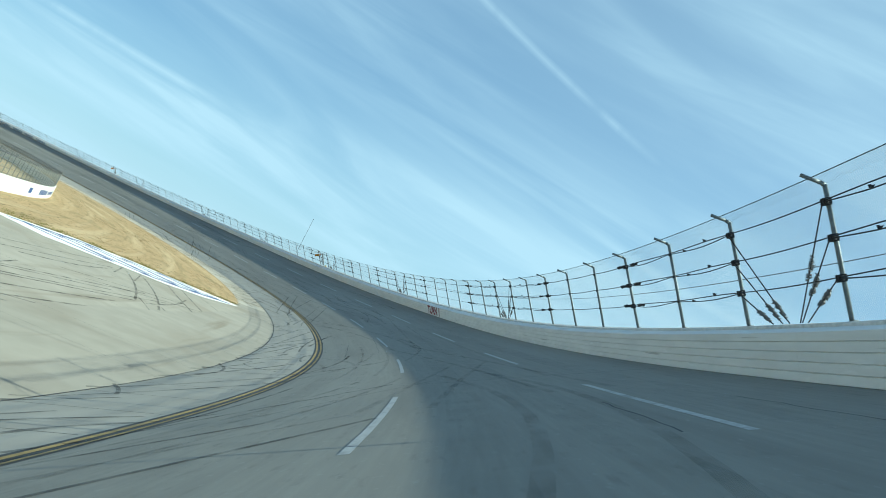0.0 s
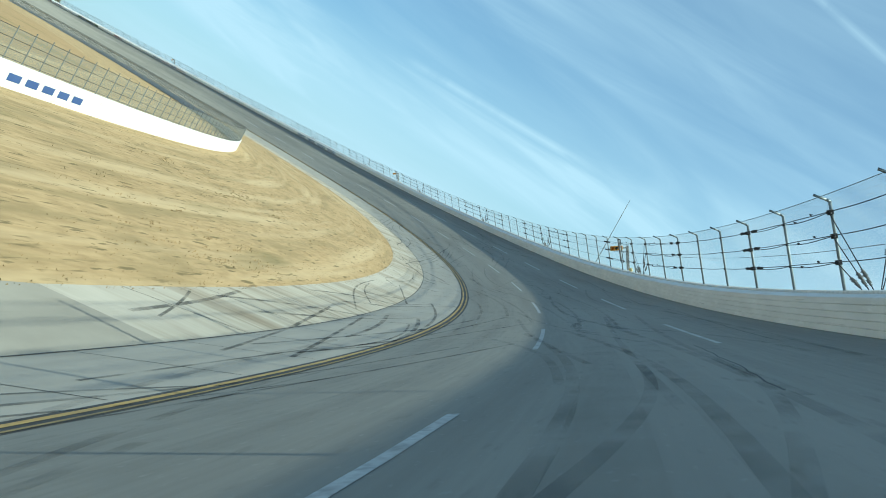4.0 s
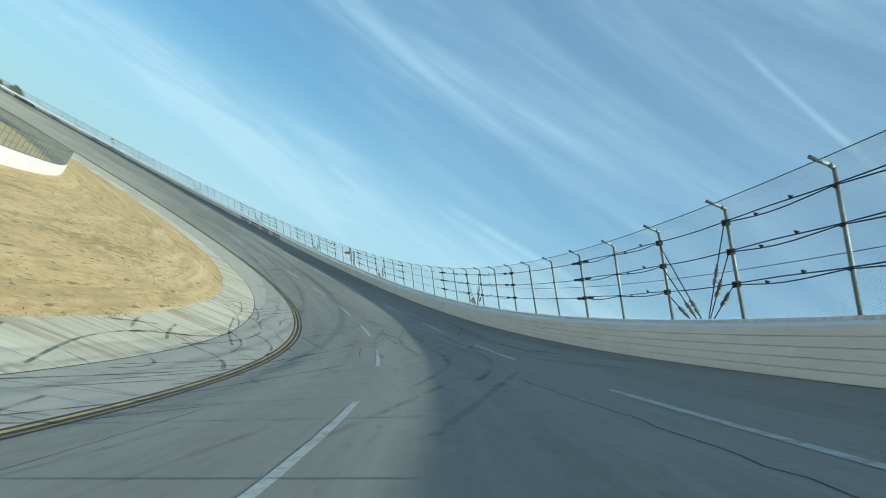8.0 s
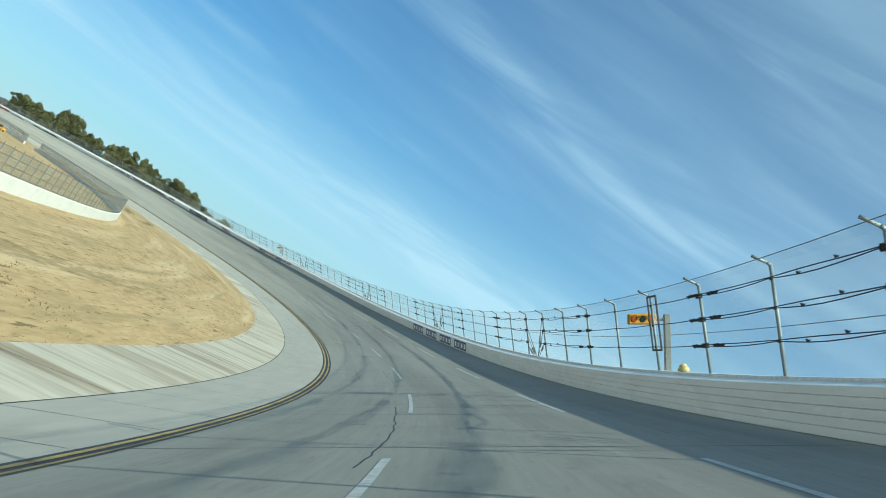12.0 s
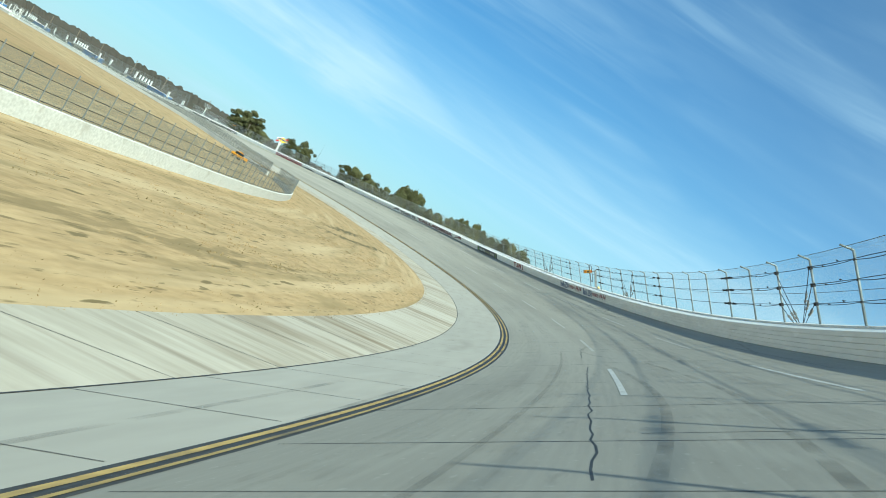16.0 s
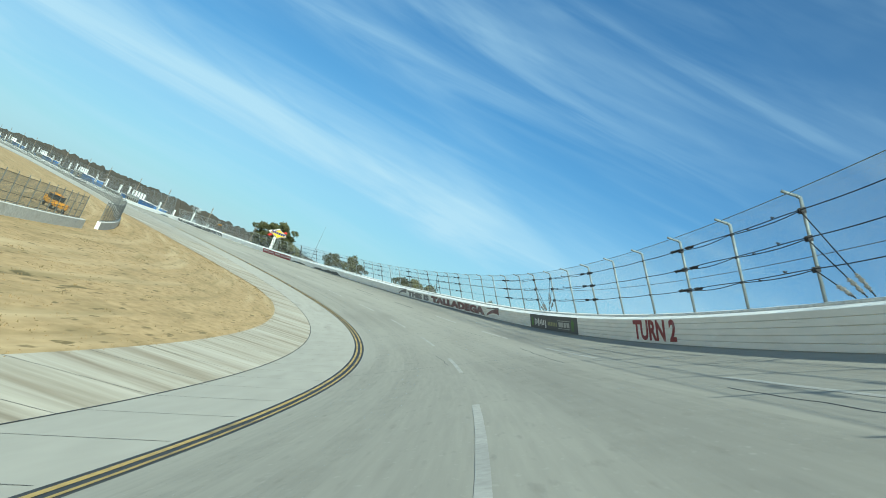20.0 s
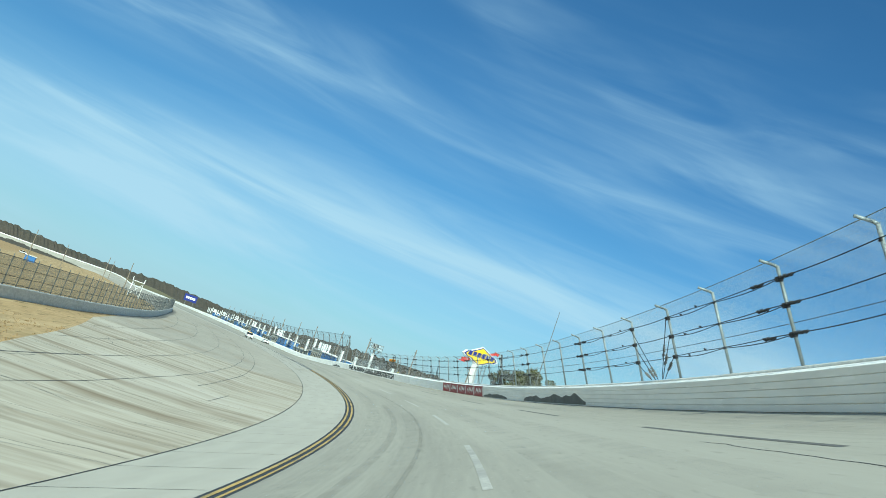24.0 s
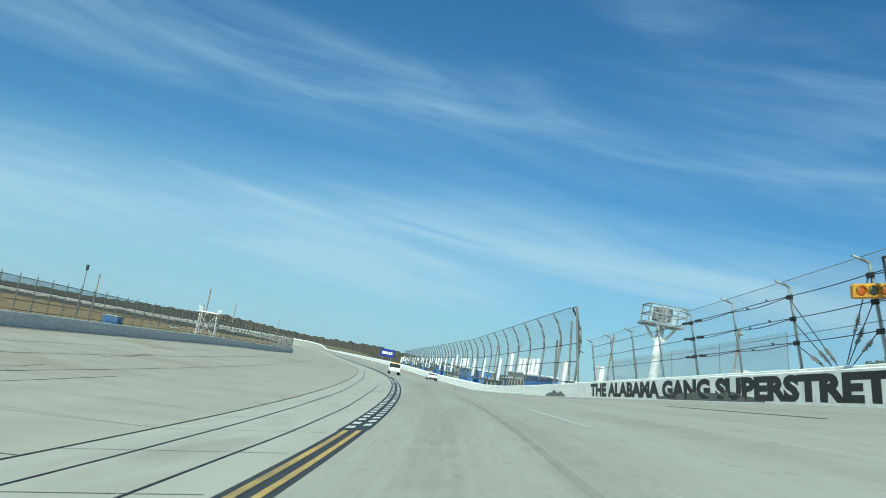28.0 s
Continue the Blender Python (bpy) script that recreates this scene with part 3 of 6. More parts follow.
def outer_z(s, us, z):
    w = np.clip((us - us[0]) / 30.0, 0, 1)
    flat = min(1.0, max(0.0, (s - 935.0) / 40.0))
    w = w * (1 - flat) + flat * np.clip((us - us[0] - 60.0) / 40.0, 0, 1)
    return (z[0] - 1.2 + flat * 0.9) * (1 - w) + (FLOOR - 0.05) * w


lay("outer_bank", [bank_sheet(np.concatenate([np.arange(-138.0, 1150.0, 5.0), np.arange(1150.0, S_END, 15.0)]), lambda s: WIDTH + np.array([1.15, 8.0, 18.0, 34.0, 60.0, 104.0]), outer_z)], EARTH, "scrubby earth bank behind the wall", "bank")

bm = bmesh.new()
bmesh.ops.create_grid(bm, x_segments=60, y_segments=60, size=4200.0, matrix=Matrix.Translation((300, 300, FLOOR)))
tagged(new("ground", bm_mesh("ground", bm, GRASS)), "flat dry grassland reaching the horizon", "ground", kind="structure")

# ---- outer wall: steel-faced barrier in panels before a concrete wall ----
TOP, BACK = 1.20, 0.66               # height of the concrete wall and its set-back behind the barrier's face
BAR = 1.06                         # height of the barrier
wall = thing("wall_outer", "pale grey steel and concrete barrier wall along the banking", "wall", kind="structure")
TUBES = 5


def wall_profile():
    """(u, h) of the barrier's face: five stacked tubes with recessed joints."""
    pts, step = [], BAR / TUBES
    for k in range(TUBES):
        lo, hi = k * step, (k + 1) * step
        pts += [(0.04, lo), (0.0, lo + 0.016), (0.0, hi - 0.016), (0.04, hi)]
    pts += [(BACK - 0.02, BAR + 0.055), (BACK - 0.02, 0.0)]
    return pts


def extrude_profile(profile, s0, s1, steps):
    """A closed profile of (u, h) from the wall's foot, drawn along the track, capped at both ends."""
    n = len(profile)
    ss = np.linspace(s0, s1, steps + 1)
    U, Hh = np.array([p[0] for p in profile]) + WIDTH, np.array([p[1] for p in profile])
    v = place(np.repeat(ss, n), np.tile(U, steps + 1), np.tile(Hh, steps + 1))
    f = []
    for a in range(steps):
        for k in range(n):
            q = (k + 1) % n
            f.append((a * n + k, (a + 1) * n + k, (a + 1) * n + q, a * n + q))
    uv = np.stack([np.repeat(ss, n), np.tile(Hh + U * 0.3, steps + 1)], -1)
    return v, f, uv, [tuple(range(n - 1, -1, -1)), tuple(steps * n + k for k in range(n))]


PANEL = 6.1
prof = wall_profile()
s = -60.0
while s < 1150.0:
    v, f, uv, caps = extrude_profile(prof, s + 0.002, s + PANEL - 0.002, 3)
    part("barrier_panel", mesh_of("barrier_panel", v, f + caps, WALLPAINT, uv), wall)
    s += PANEL
v, f, uv, caps = extrude_profile(prof, 1150.0, S_END - 4, 150)
tagged(part("barrier_face", mesh_of("barrier_face", v, f + caps, WALLPAINT, uv), wall), kind="stuff")
cap = [(BACK, -0.6), (BACK, TOP - 0.03), (BACK + 0.03, TOP), (BACK + 0.42, TOP), (BACK + 0.45, TOP - 0.03), (BACK + 0.45, -0.6)]
s = -60.0
while s < 1150.0:
    v, f, uv, caps = extrude_profile(cap, s + 0.008, s + 4 * PANEL - 0.008, 4)
    part("concrete_wall", mesh_of("concrete_wall", v, f + caps, CAPPAINT, uv), wall)
    s += 4 * PANEL
v, f, uv, caps = extrude_profile(cap, 1150.0, S_END - 4, 150)
part("concrete_wall", mesh_of("concrete_wall", v, f + caps, CAPPAINT, uv), wall)

# ---- catch fence ----
PITCH, FIRST = 6.0960, -54.679
FH = 2.86                               # height of the post's straight part above the wall
FU = WIDTH + BACK + 0.2
LEAN = 0.096                           # the fence leans in over the track
fence = thing("catch_fence", "galvanised posts with wire ropes and chain link above the wall", "fence")
bm = bmesh.new()
rod(bm, (0, 0, -0.02), (0, 0, FH), 0.055, sides=8)
rod(bm, (0, 0, FH - 0.02), (0, 0.09, FH + 0.06), 0.05, sides=8)
rod(bm, (0, 0.08, FH + 0.05), (0, 0.46, FH + 0.27), 0.043, sides=8)
box(bm, 0.22, 0.2, 0.03, 0, 0, -0.02)
POST = bm_mesh("post", bm, STEEL, True)
bm = bmesh.new()
box(bm, 0.20, 0.09, 0.13, 0, 0.07, -0.065, bevel=0.015)
for k in (-1, 1):
    box(bm, 0.03, 0.18, 0.16, 0.06 * k, 0.04, -0.08)
    rod(bm, (0.05 * k, 0.08, -0.03), (0.14 * k, 0.10, -0.03), 0.02, sides=5)
CLAMP = bm_mesh("clamp", bm, CABLE)
LEVELS = (2.50, 1.74, 0.90)
VS = [8, 17, 25, 34, 42, 51, 59, 68, 76, 84, 93, 102, 110, 118, 127, 135, 143, 149, 155]
fence_s = np.arange(FIRST, 936.0, PITCH)
for i, s in enumerate(fence_s):
    m = frame_at(s, FU, TOP)
    p = part("post", POST, fence, m=m @ Matrix.Rotation(radians(random.uniform(-0.6, 0.6)) - LEAN, 4, "X") @ Matrix.Rotation(radians(random.uniform(-0.7, 0.7)), 4, "Y"))
    if s < 1010:
        stout = any(i in (k - 2, k, k + 1, k + 3) for k in VS)
        for h in LEVELS:
            part("clamp", CLAMP, p, m=Matrix.Translation((0, 0, h)) @ Matrix.Scale(1.0 if stout else 0.55, 4))


def tube(path, r, sides=5):
    """A thin tube along points: verts, faces."""
    path = np.asarray(path)
    t = np.gradient(path, axis=0)
    t /= np.linalg.norm(t, axis=1)[:, None] + 1e-9
    a = np.cross(t, np.array([0.03, 0.05, 1.0]))
    a /= np.linalg.norm(a, axis=1)[:, None] + 1e-9
    b = np.cross(t, a)
    ang = np.linspace(0, 2 * np.pi, sides, endpoint=False)
    v = (path[:, None] + r * (np.cos(ang)[None, :, None] * a[:, None] + np.sin(ang)[None, :, None] * b[:, None])).reshape(-1, 3)
    n = len(path)
    i = np.arange(n - 1)[:, None] * sides
    k = np.arange(sides)
    q = (k + 1) % sides
    f = np.stack([i + k, i + q, i + sides + q, i + sides + k], -1).reshape(-1, 4)
    return v, f


def rope(s0, s1, h, side, spread):
    """A rope between posts that bows off its neighbour in each bay and meets it at the posts."""
    ss = np.arange(s0, s1 + 0.1, PITCH / 6)
    ph = ((ss - FIRST) / PITCH) % 1.0
    bow = np.sin(np.pi * ph)
    v, f = tube(place(ss, FU - 0.085 - LEAN * h, TOP + h + side * (0.012 + spread * bow * (0.75 + 0.25 * np.sin(ss * 0.7))) - 0.03 * bow), 0.015)
    part("cable", mesh_of("cable", v, f, CABLE), fence, "dark twisted wire rope")


def doubled(k):
    """The post where one rope ends and the post where the next begins, round the stays after post k."""
    return ((k - 2) * PITCH + FIRST, k * PITCH + FIRST), ((k + 1) * PITCH + FIRST, (k + 3) * PITCH + FIRST)


for h in LEVELS:
    ends = [fence_s[0]]
    for k in VS:
        near, far = doubled(k)
        rope(*near, h, -1, 0.062), rope(*far, h, -1, 0.062)
        rope(*near, h, 1, 0.055), rope(*far, h, 1, 0.055)
        ends += [near[0], near[1], far[0], far[1]]
    ends = sorted(ends + [fence_s[-1]])
    for e0, e1 in zip(ends[::2], ends[1::2]):
        if e1 - e0 > 1.0:
            rope(e0, e1, h, 1, 0.0)
ss = np.arange(fence_s[0], fence_s[-1] + 0.1, PITCH / 2)
v, f = tube(place(ss, FU - 0.25 - LEAN * FH, TOP + FH + 0.15), 0.012)
part("top_wire", mesh_of("top_wire", v, f, STEEL), fence)
v, f = tube(place(ss, FU + 1.6, TOP + FH * 0.5), 0.012)
part("back_wire", mesh_of("back_wire", v, f, CABLE), fence)
for a, b in zip(fence_s[:-1], fence_s[1:]):
    s3 = np.linspace(a, b, 3)
    rows = ((-0.03, 0.02), (-0.03, FH), (-0.12, FH + 0.07), (-0.30, FH + 0.17))
    v = np.concatenate([place(s3, FU + du + 0.075 - LEAN * h, TOP + h) for du, h in rows])
    uv = np.concatenate([np.stack([s3, np.full(3, h)], -1) for du, h in rows])
    f = [(3 * k + j, 3 * k + j + 1, 3 * k + j + 4, 3 * k + j + 3) for k in range(3) for j in range(2)]
    ob = part("mesh_panel", mesh_of("mesh_panel", v, f, MESHWIRE, uv), fence)


def clip_stack(n, step, thin, fat, axis, material):
    """A rope with a run of bolted clips as one skin: square rings that swell and turn by turns."""
    V, F = [], []
    for k in range(4 * n):
        z = step * (k + 0.5) / 4
        r = fat * random.uniform(0.7, 1.2) if k % 4 == 1 else thin
        turn = 0.5 * (-1) ** (k // 4) + random.uniform(-0.2, 0.2)
        for q in range(4):
            a = turn + q * math.pi / 2
            r = r if k % 4 != 1 else fat * random.uniform(0.45, 1.6)
            p = (r * math.cos(a), r * 0.75 * math.sin(a), z + 0.012 * math.cos(a))
            V.append(p if axis == "Z" else (p[2], p[1], p[0]))
    for k in range(4 * n - 1):
        for q in range(4):
            F.append((4 * k + q, 4 * k + (q + 1) % 4, 4 * k + 4 + (q + 1) % 4, 4 * k + 4 + q))
    F += [(3, 2, 1, 0), tuple(16 * n - 4 + q for q in range(4))]
    return mesh_of("rope_clip", V, F, material)


CLIPMETAL = mat("dull_zinc_clips", (0.20, 0.205, 0.20), (0.10, 0.10, 0.10), 0.6, metal=0.3, fine=14.0)
CLIPS = clip_stack(9, 0.085, 0.02, 0.075, "Z", CLIPMETAL)


def stay(s0, h0, s1, stack_at):
    """A rope from a clamp down to the wall, with its stack of clips."""
    a, b = Vector(place(s0, FU - 0.1 - LEAN * h0, TOP + h0)), Vector(place(s1, FU - 0.12, TOP + 0.03))
    bm = bmesh.new()
    rod(bm, a, b, 0.017, sides=5)
    ob = part("stay_rope", bm_mesh("stay_rope", bm, CABLE), fence)
    d = b - a
    part("rope_clip", CLIPS, ob, m=Matrix.Translation(a + d * stack_at) @ d.to_track_quat("Z", "Y").to_matrix().to_4x4())


for k in VS:
    s0, s1 = FIRST + k * PITCH, FIRST + (k + 1) * PITCH
    for h, far_foot, near_foot, stack_at in zip(LEVELS, (0.49, 0.56, 0.66), (0.385, 0.365, 0.31), (0.42, 0.40, 0.25)):
        reach = math.hypot(h, PITCH * (1 - far_foot))
        stay(s1, h, s0 + far_foot * PITCH, max(0.1, 1 - 0.95 / reach))
        stay(s0, h, s0 + near_foot * PITCH, stack_at)
# splices: rows of clips along the ropes beside some posts
SPLICE = clip_stack(10, 0.11, 0.02, 0.062, "X", CABLE)
CLIP = clip_stack(2, 0.09, 0.02, 0.055, "X", CABLE)
for k in VS:
    near, far = doubled(k)
    for h in LEVELS:
        for s0 in (far[1] + 0.18, far[1] - 1.95, near[0] - 1.15, near[0] + 1.2):
            if fence_s[0] < s0 < fence_s[-1] - 1:
                part("splice", SPLICE, fence, m=frame_at(s0, FU - 0.09 - LEAN * h, TOP + h + random.uniform(-0.02, 0.02)))
        for s0, dh in ((far[0] + 2.0, 0.06), (far[0] + 4.1, -0.06), (near[1] - 2.2, -0.06), (near[1] - 4.2, 0.06)):
            if fence_s[0] < s0 < fence_s[-1] - 1:
                part("splice", CLIP, fence, m=frame_at(s0, FU - 0.09 - LEAN * h, TOP + h + dh))

# ---- painted lines ----
ss = np.arange(-140.0, 887.0, 2.5)
base = lay("yellow_line", [ribbon(ss, 0 * ss - 0.16, 0.32, 0.004), ribbon(ss, 0 * ss + 0.16, 0.32, 0.004)], TAR, "double yellow line on a dark band at the foot of the banking", "line")
for u in (-0.145, 0.145):
    lay("stripe", [ribbon(ss, 0 * ss + u, 0.12, 0.010)], YELLOW, "worn yellow paint", "", parent=base)
starts = [209.6 + 28.07 * k for k in range(-9, 43)]
for u in (4.95, 9.81):
    lane = thing("lane_line", "row of long worn white dashes between the lanes", "line", kind="structure")
    for a in starts:
        faded = WHITE if a < 500 else DARKDASH if a > 690 and u > 7 else FADEDWHITE
        part("dash", mesh_of("dash", *(lambda r: (r[0], r[1], faded, r[2]))(ribbon(np.linspace(a, a + 13.0, 5), np.full(5, u), 0.145, 0.005))), lane)

# the double line turns into two rows of white blocks on a dark band
ss = np.arange(885.0, 1300.0, 3.0)
band = lay("block_line", [ribbon(ss, 0 * ss - 0.18, 0.36, 0.004), ribbon(ss, 0 * ss + 0.18, 0.36, 0.004)], TAR, "dark band with staggered white blocks along the straight", "line")
for k in range(70):
    for u, o in ((-0.17, 0.0), (0.17, 0.9)):
        a = 886.0 + 1.8 * k + o
        part("block", mesh_of("block", *(lambda r: (r[0], r[1], WHITE, r[2]))(ribbon(np.linspace(a, a + 0.9, 2), np.full(2, u), 0.2, 0.009))), band)

# seams, cracks and tyre marks
rnd = random.Random(3)
seams = []
for s in np.arange(-60.0, 1100.0, 1.0):
    dense = 0.16 if 250 < s < 600 else 0.035
    if rnd.random() < dense:
        a, b = rnd.choice(((0.3, 4.7), (0.5, 9.4), (4.9, 13.4), (0.3, 13.4), (5.0, 9.7)))
        u = np.linspace(a, b, 6)
        seams.append(ribbon(s + 0.25 * (u - a) * rnd.uniform(-0.25, 0.25), u, rnd.uniform(0.03, 0.07), 0.003))
lay("transverse_seams", seams, TAR, "thin dark sealed seams across the asphalt", "seams", kind="stuff")
cracks = []
for u0, share in ((9.81 - 1.0, 0.75), (4.95 - 0.55, 0.45), (9.81 + 1.9, 0.35), (2.2, 0.2)):
    s = -70.0
    while s < 735.0:
        n = rnd.uniform(6, 34)
        if rnd.random() < share:
            q = np.arange(s, s + n, 0.7)
            ph = rnd.uniform(0, 9)
            cracks.append(ribbon(q, u0 + 0.28 * np.sin(q * 0.11 + ph) + np.array([0.10 * noise.noise((x * 0.9, u0, 0)) for x in q]), rnd.uniform(0.02, 0.036), 0.003))
        s += n + rnd.uniform(3, 26)
lay("sealed_cracks", cracks, TAR, "wavy black sealed cracks running along the lanes", "cracks", kind="stuff")
joints = []
for s in np.arange(-130.0, 1150.0, 5.2):
    joints.append(ribbon(np.array([s, s + 0.15]), np.array([-A1, -0.45]), 0.035, 0.002))
for s in np.arange(-130.0, 1150.0, 6.5):
    e = -A1 - slab_in(s)
    if rnd.random() < 0.8:
        joints.append(ribbon(np.array([s - 1.6 * (A1 + e) / -4.0, s]), np.array([e, -A1]), 0.045, 0.004))
q = np.arange(-130.0, 1150.0, 2.0)
joints.append(ribbon(q, 0 * q - A1, 0.055, 0.006))
lay("apron_joints", joints, TAR, "dark joints between the apron's concrete slabs", "joints", kind="stuff")
marks = []
def skid(s, u, ds, du, bend, w):
    t = np.linspace(0, 1, 14)
    for o in (0.0, 1.55):
        if rnd.random() < 0.75:
            uu = u + du * t + bend * np.sin(np.pi * t) + o * (1 if abs(du) < ds * 0.6 else 0.4)
            sm = s + ds * t + o * 0.5
            ok = np.array([-A1 - slab_in(x) + 0.3 < y < WIDTH - 0.3 for x, y in zip(sm, uu)])
            if ok.sum() > 5 and ok[np.argmax(ok):len(ok) - np.argmax(ok[::-1])].all():
                marks.append(ribbon(sm[ok], uu[ok], w, 0.0065))
for k in range(62):
    s = rnd.uniform(-50, 300) if k < 40 else rnd.uniform(-50, 620)
    skid(s, rnd.uniform(0.8, WIDTH - 1.5), rnd.uniform(12, 45), rnd.uniform(-5, 3), rnd.uniform(-1.5, 1.5), rnd.uniform(0.14, 0.24))
for k in range(120):
    s = rnd.uniform(-30, 330)
    skid(s, rnd.uniform(-8.0, 0.5), rnd.uniform(4, 26), rnd.uniform(-6, 6), rnd.uniform(-1, 1), rnd.uniform(0.10, 0.2))
for k in range(30):
    skid(rnd.uniform(20, 110), rnd.uniform(-22, -6), rnd.uniform(14, 40), rnd.uniform(-9, 9), rnd.uniform(-0.6, 0.6), rnd.uniform(0.12, 0.2))
for r in marks:
    part("tyre_mark", mesh_of("tyre_mark", r[0], r[1], FAINT if float(r[2][0][1]) > 0 else RUBBER, r[2]), road)
SMEAR = sheer("long_tyre_smear", (0.04, 0.04, 0.04), rubber_alpha(0.11, 0.1, 0.6))
for u, a, b, w in ((2.5, 738.0, 806.0, 0.3), (3.62, 736.0, 826.0, 0.12), (3.4, 866.0, 925.0, 0.13), (9.6, 60.0, 120.0, 0.2), (3.2, 470.0, 520.0, 0.12)):
    q = np.arange(a, b, 2.0)
    lay("tyre_mark", [ribbon(q, u + 0.12 * np.sin(q * 0.05), w, 0.0065)], SMEAR, "", "", parent=road)
for u, w in ((1.7, 0.8), (3.3, 0.7), (6.4, 0.8), (8.0, 0.7), (11.2, 0.9)):
    q = np.arange(-130.0, 1100.0, 4.0)
    lay("rubber_band", [ribbon(q, u + 0.25 * np.sin(q * 0.013 + u), w, 0.0035)], GROOVE, "faint dark rubber along the lane", "", parent=road)

# pointed white painted field with blue loops where the pad meets the grass
def pad_point(x, y):
    """x from one tip to the other, y from the grass edge (0) across the field (1)."""
    s = 107.0 + 34.0 * x
    top = -A1 - slab_in(s) + 0.12
    low = float(np.interp(s, (107, 112, 116.6, 120, 128, 134, 141), (-23.5, -20.4, -17.6, -15.0, -11.6, -9.9, -8.0)))
    return np.array([s, top + y * max(0.05, low - top)])


def pad_shape(path, width, h):
    q = np.array([pad_point(x, y) for x, y in path])
    return ribbon(q[:, 0], q[:, 1], width, h)


xs = np.linspace(0, 1, 30)
edge, inner = np.array([pad_point(x, 0) for x in xs]), np.array([pad_point(x, 1) for x in xs])
v = np.concatenate([place(edge[:, 0], edge[:, 1], 0.012), place(inner[:, 0], inner[:, 1], 0.012)])
pad = tagged(new("painted_band", mesh_of("painted_band", v, [(i, i + 1, i + 31, i + 30) for i in range(29)], PALE, v[:, :2])), "white painted field with blue loops beside the grass", "painting", kind="structure")
for k in range(5):
    t = np.linspace(0, 2 * np.pi * 0.93, 26)
    c = 0.2 + 0.145 * k
    part("emblem_loop", mesh_of("emblem_loop", *(lambda r: (r[0], r[1], BLUEPAINT, r[2]))(pad_shape([(c + 0.062 * math.cos(a) + 0.05 * (math.sin(a)), 0.47 + 0.33 * math.sin(a)) for a in t], 0.75, 0.018))), pad)
part("emblem_stroke", mesh_of("emblem_stroke", *(lambda r: (r[0], r[1], BLUEPAINT, r[2]))(pad_shape([(x, 0.12 + 0.02 * math.sin(9 * x)) for x in np.linspace(0.06, 0.5, 20)], 0.5, 0.02))), pad)
part("emblem_stroke", mesh_of("emblem_stroke", *(lambda r: (r[0], r[1], BLUEPAINT, r[2]))(pad_shape([(x, 0.85) for x in np.linspace(0.35, 0.93, 20)], 0.5, 0.022))), pad)

# joints, cracks and tar on the wide concrete before the straight
pad_lines = []
for u0 in (-7.6, -11.4, -15.2, -19.0, -22.8):
    q = np.arange(742.0, 1120.0, 1.5)
    ok = q[np.array([-A1 - slab_in(x) < u0 - 0.3 for x in q])]
    if len(ok) > 4:
        pad_lines.append(ribbon(ok, u0 + np.array([0.12 * noise.noise((x * 0.2, u0, 0)) for x in ok]), 0.05, 0.006))
for u0, a, b in ((-2.75, 868.0, 1010.0), (-1.2, 866.0, 935.0), (-6.9, 800.0, 870.0), (-9.6, 790.0, 900.0)):
    q = np.arange(a, b, 1.5)
    pad_lines.append(ribbon(q, u0 - 0.004 * (q - a) + np.array([0.1 * noise.noise((x * 0.1, u0, 3.0)) for x in q]), 0.045, 0.006))
for s in np.arange(746.0, 1120.0, 9.2):
    e = -A1 - slab_in(s)
    q = np.linspace(-A1 - 0.1, e + 0.3, 8)
    pad_lines.append(ribbon(s + 0.5 * np.sin(q), q, 0.04, 0.006))
for k in range(24):
    s, u = rnd.uniform(750, 1000), rnd.uniform(-20, -5)
    q = np.linspace(0, rnd.uniform(4, 14), 12)
    pad_lines.append(ribbon(s + q, np.maximum(u + 0.35 * q * rnd.uniform(-1, 1) + np.array([0.4 * noise.noise((x * 0.5, s, 0)) for x in q]), -A1 - slab_in(s) + 0.5), rnd.uniform(0.02, 0.05), 0.007))
lay("pad_joints", pad_lines, TAR, "dark joints and cracks in the wide concrete", "joints", kind="stuff")

# grass blades and weeds on the infield bank
def tufts(name, n, s_range, depth, size, material, label, clump):
    r2 = random.Random(n)
    V, F = [], []
    while len(F) < n:
        s0 = r2.uniform(*s_range)
        e0 = -A1 - slab_in(s0)
        u0 = e0 + 0.2 - depth * r2.random() ** 2
        for q in range(clump):
            s, u = s0 + r2.gauss(0, 0.5) * clump * 0.2, min(u0 + r2.gauss(0, 0.2) * clump * 0.1, e0 + 0.25)
            p = place(s, u)
            z = land_z(s, u) - 0.06
            a, h = r2.uniform(0, 6.28), size * r2.uniform(0.5, 1.3)
            dx, dy = math.cos(a) * size * 0.5, math.sin(a) * size * 0.5
            k = len(V)
            V += [(p[0] - dx, p[1] - dy, z), (p[0] + dx, p[1] + dy, z), (p[0] + r2.gauss(0, 0.4) * size, p[1] + r2.gauss(0, 0.4) * size, z + h)]
            F.append((k, k + 1, k + 2))
    tagged(new(name, mesh_of(name, V, F, material)), label, "grass", kind="stuff")


tufts("grass_tufts", 42000, (85.0, 800.0), 26.0, 0.085, TUFT, "short dry straw-coloured grass blades", 6)
tufts("weed_tufts", 5000, (140.0, 780.0), 24.0, 0.11, WEED, "dark low weeds in the dry grass", 14)
tufts("green_tufts", 2600, (112.0, 146.0), 4.5, 0.1, LAWN, "patch of greener grass by the pad", 10)



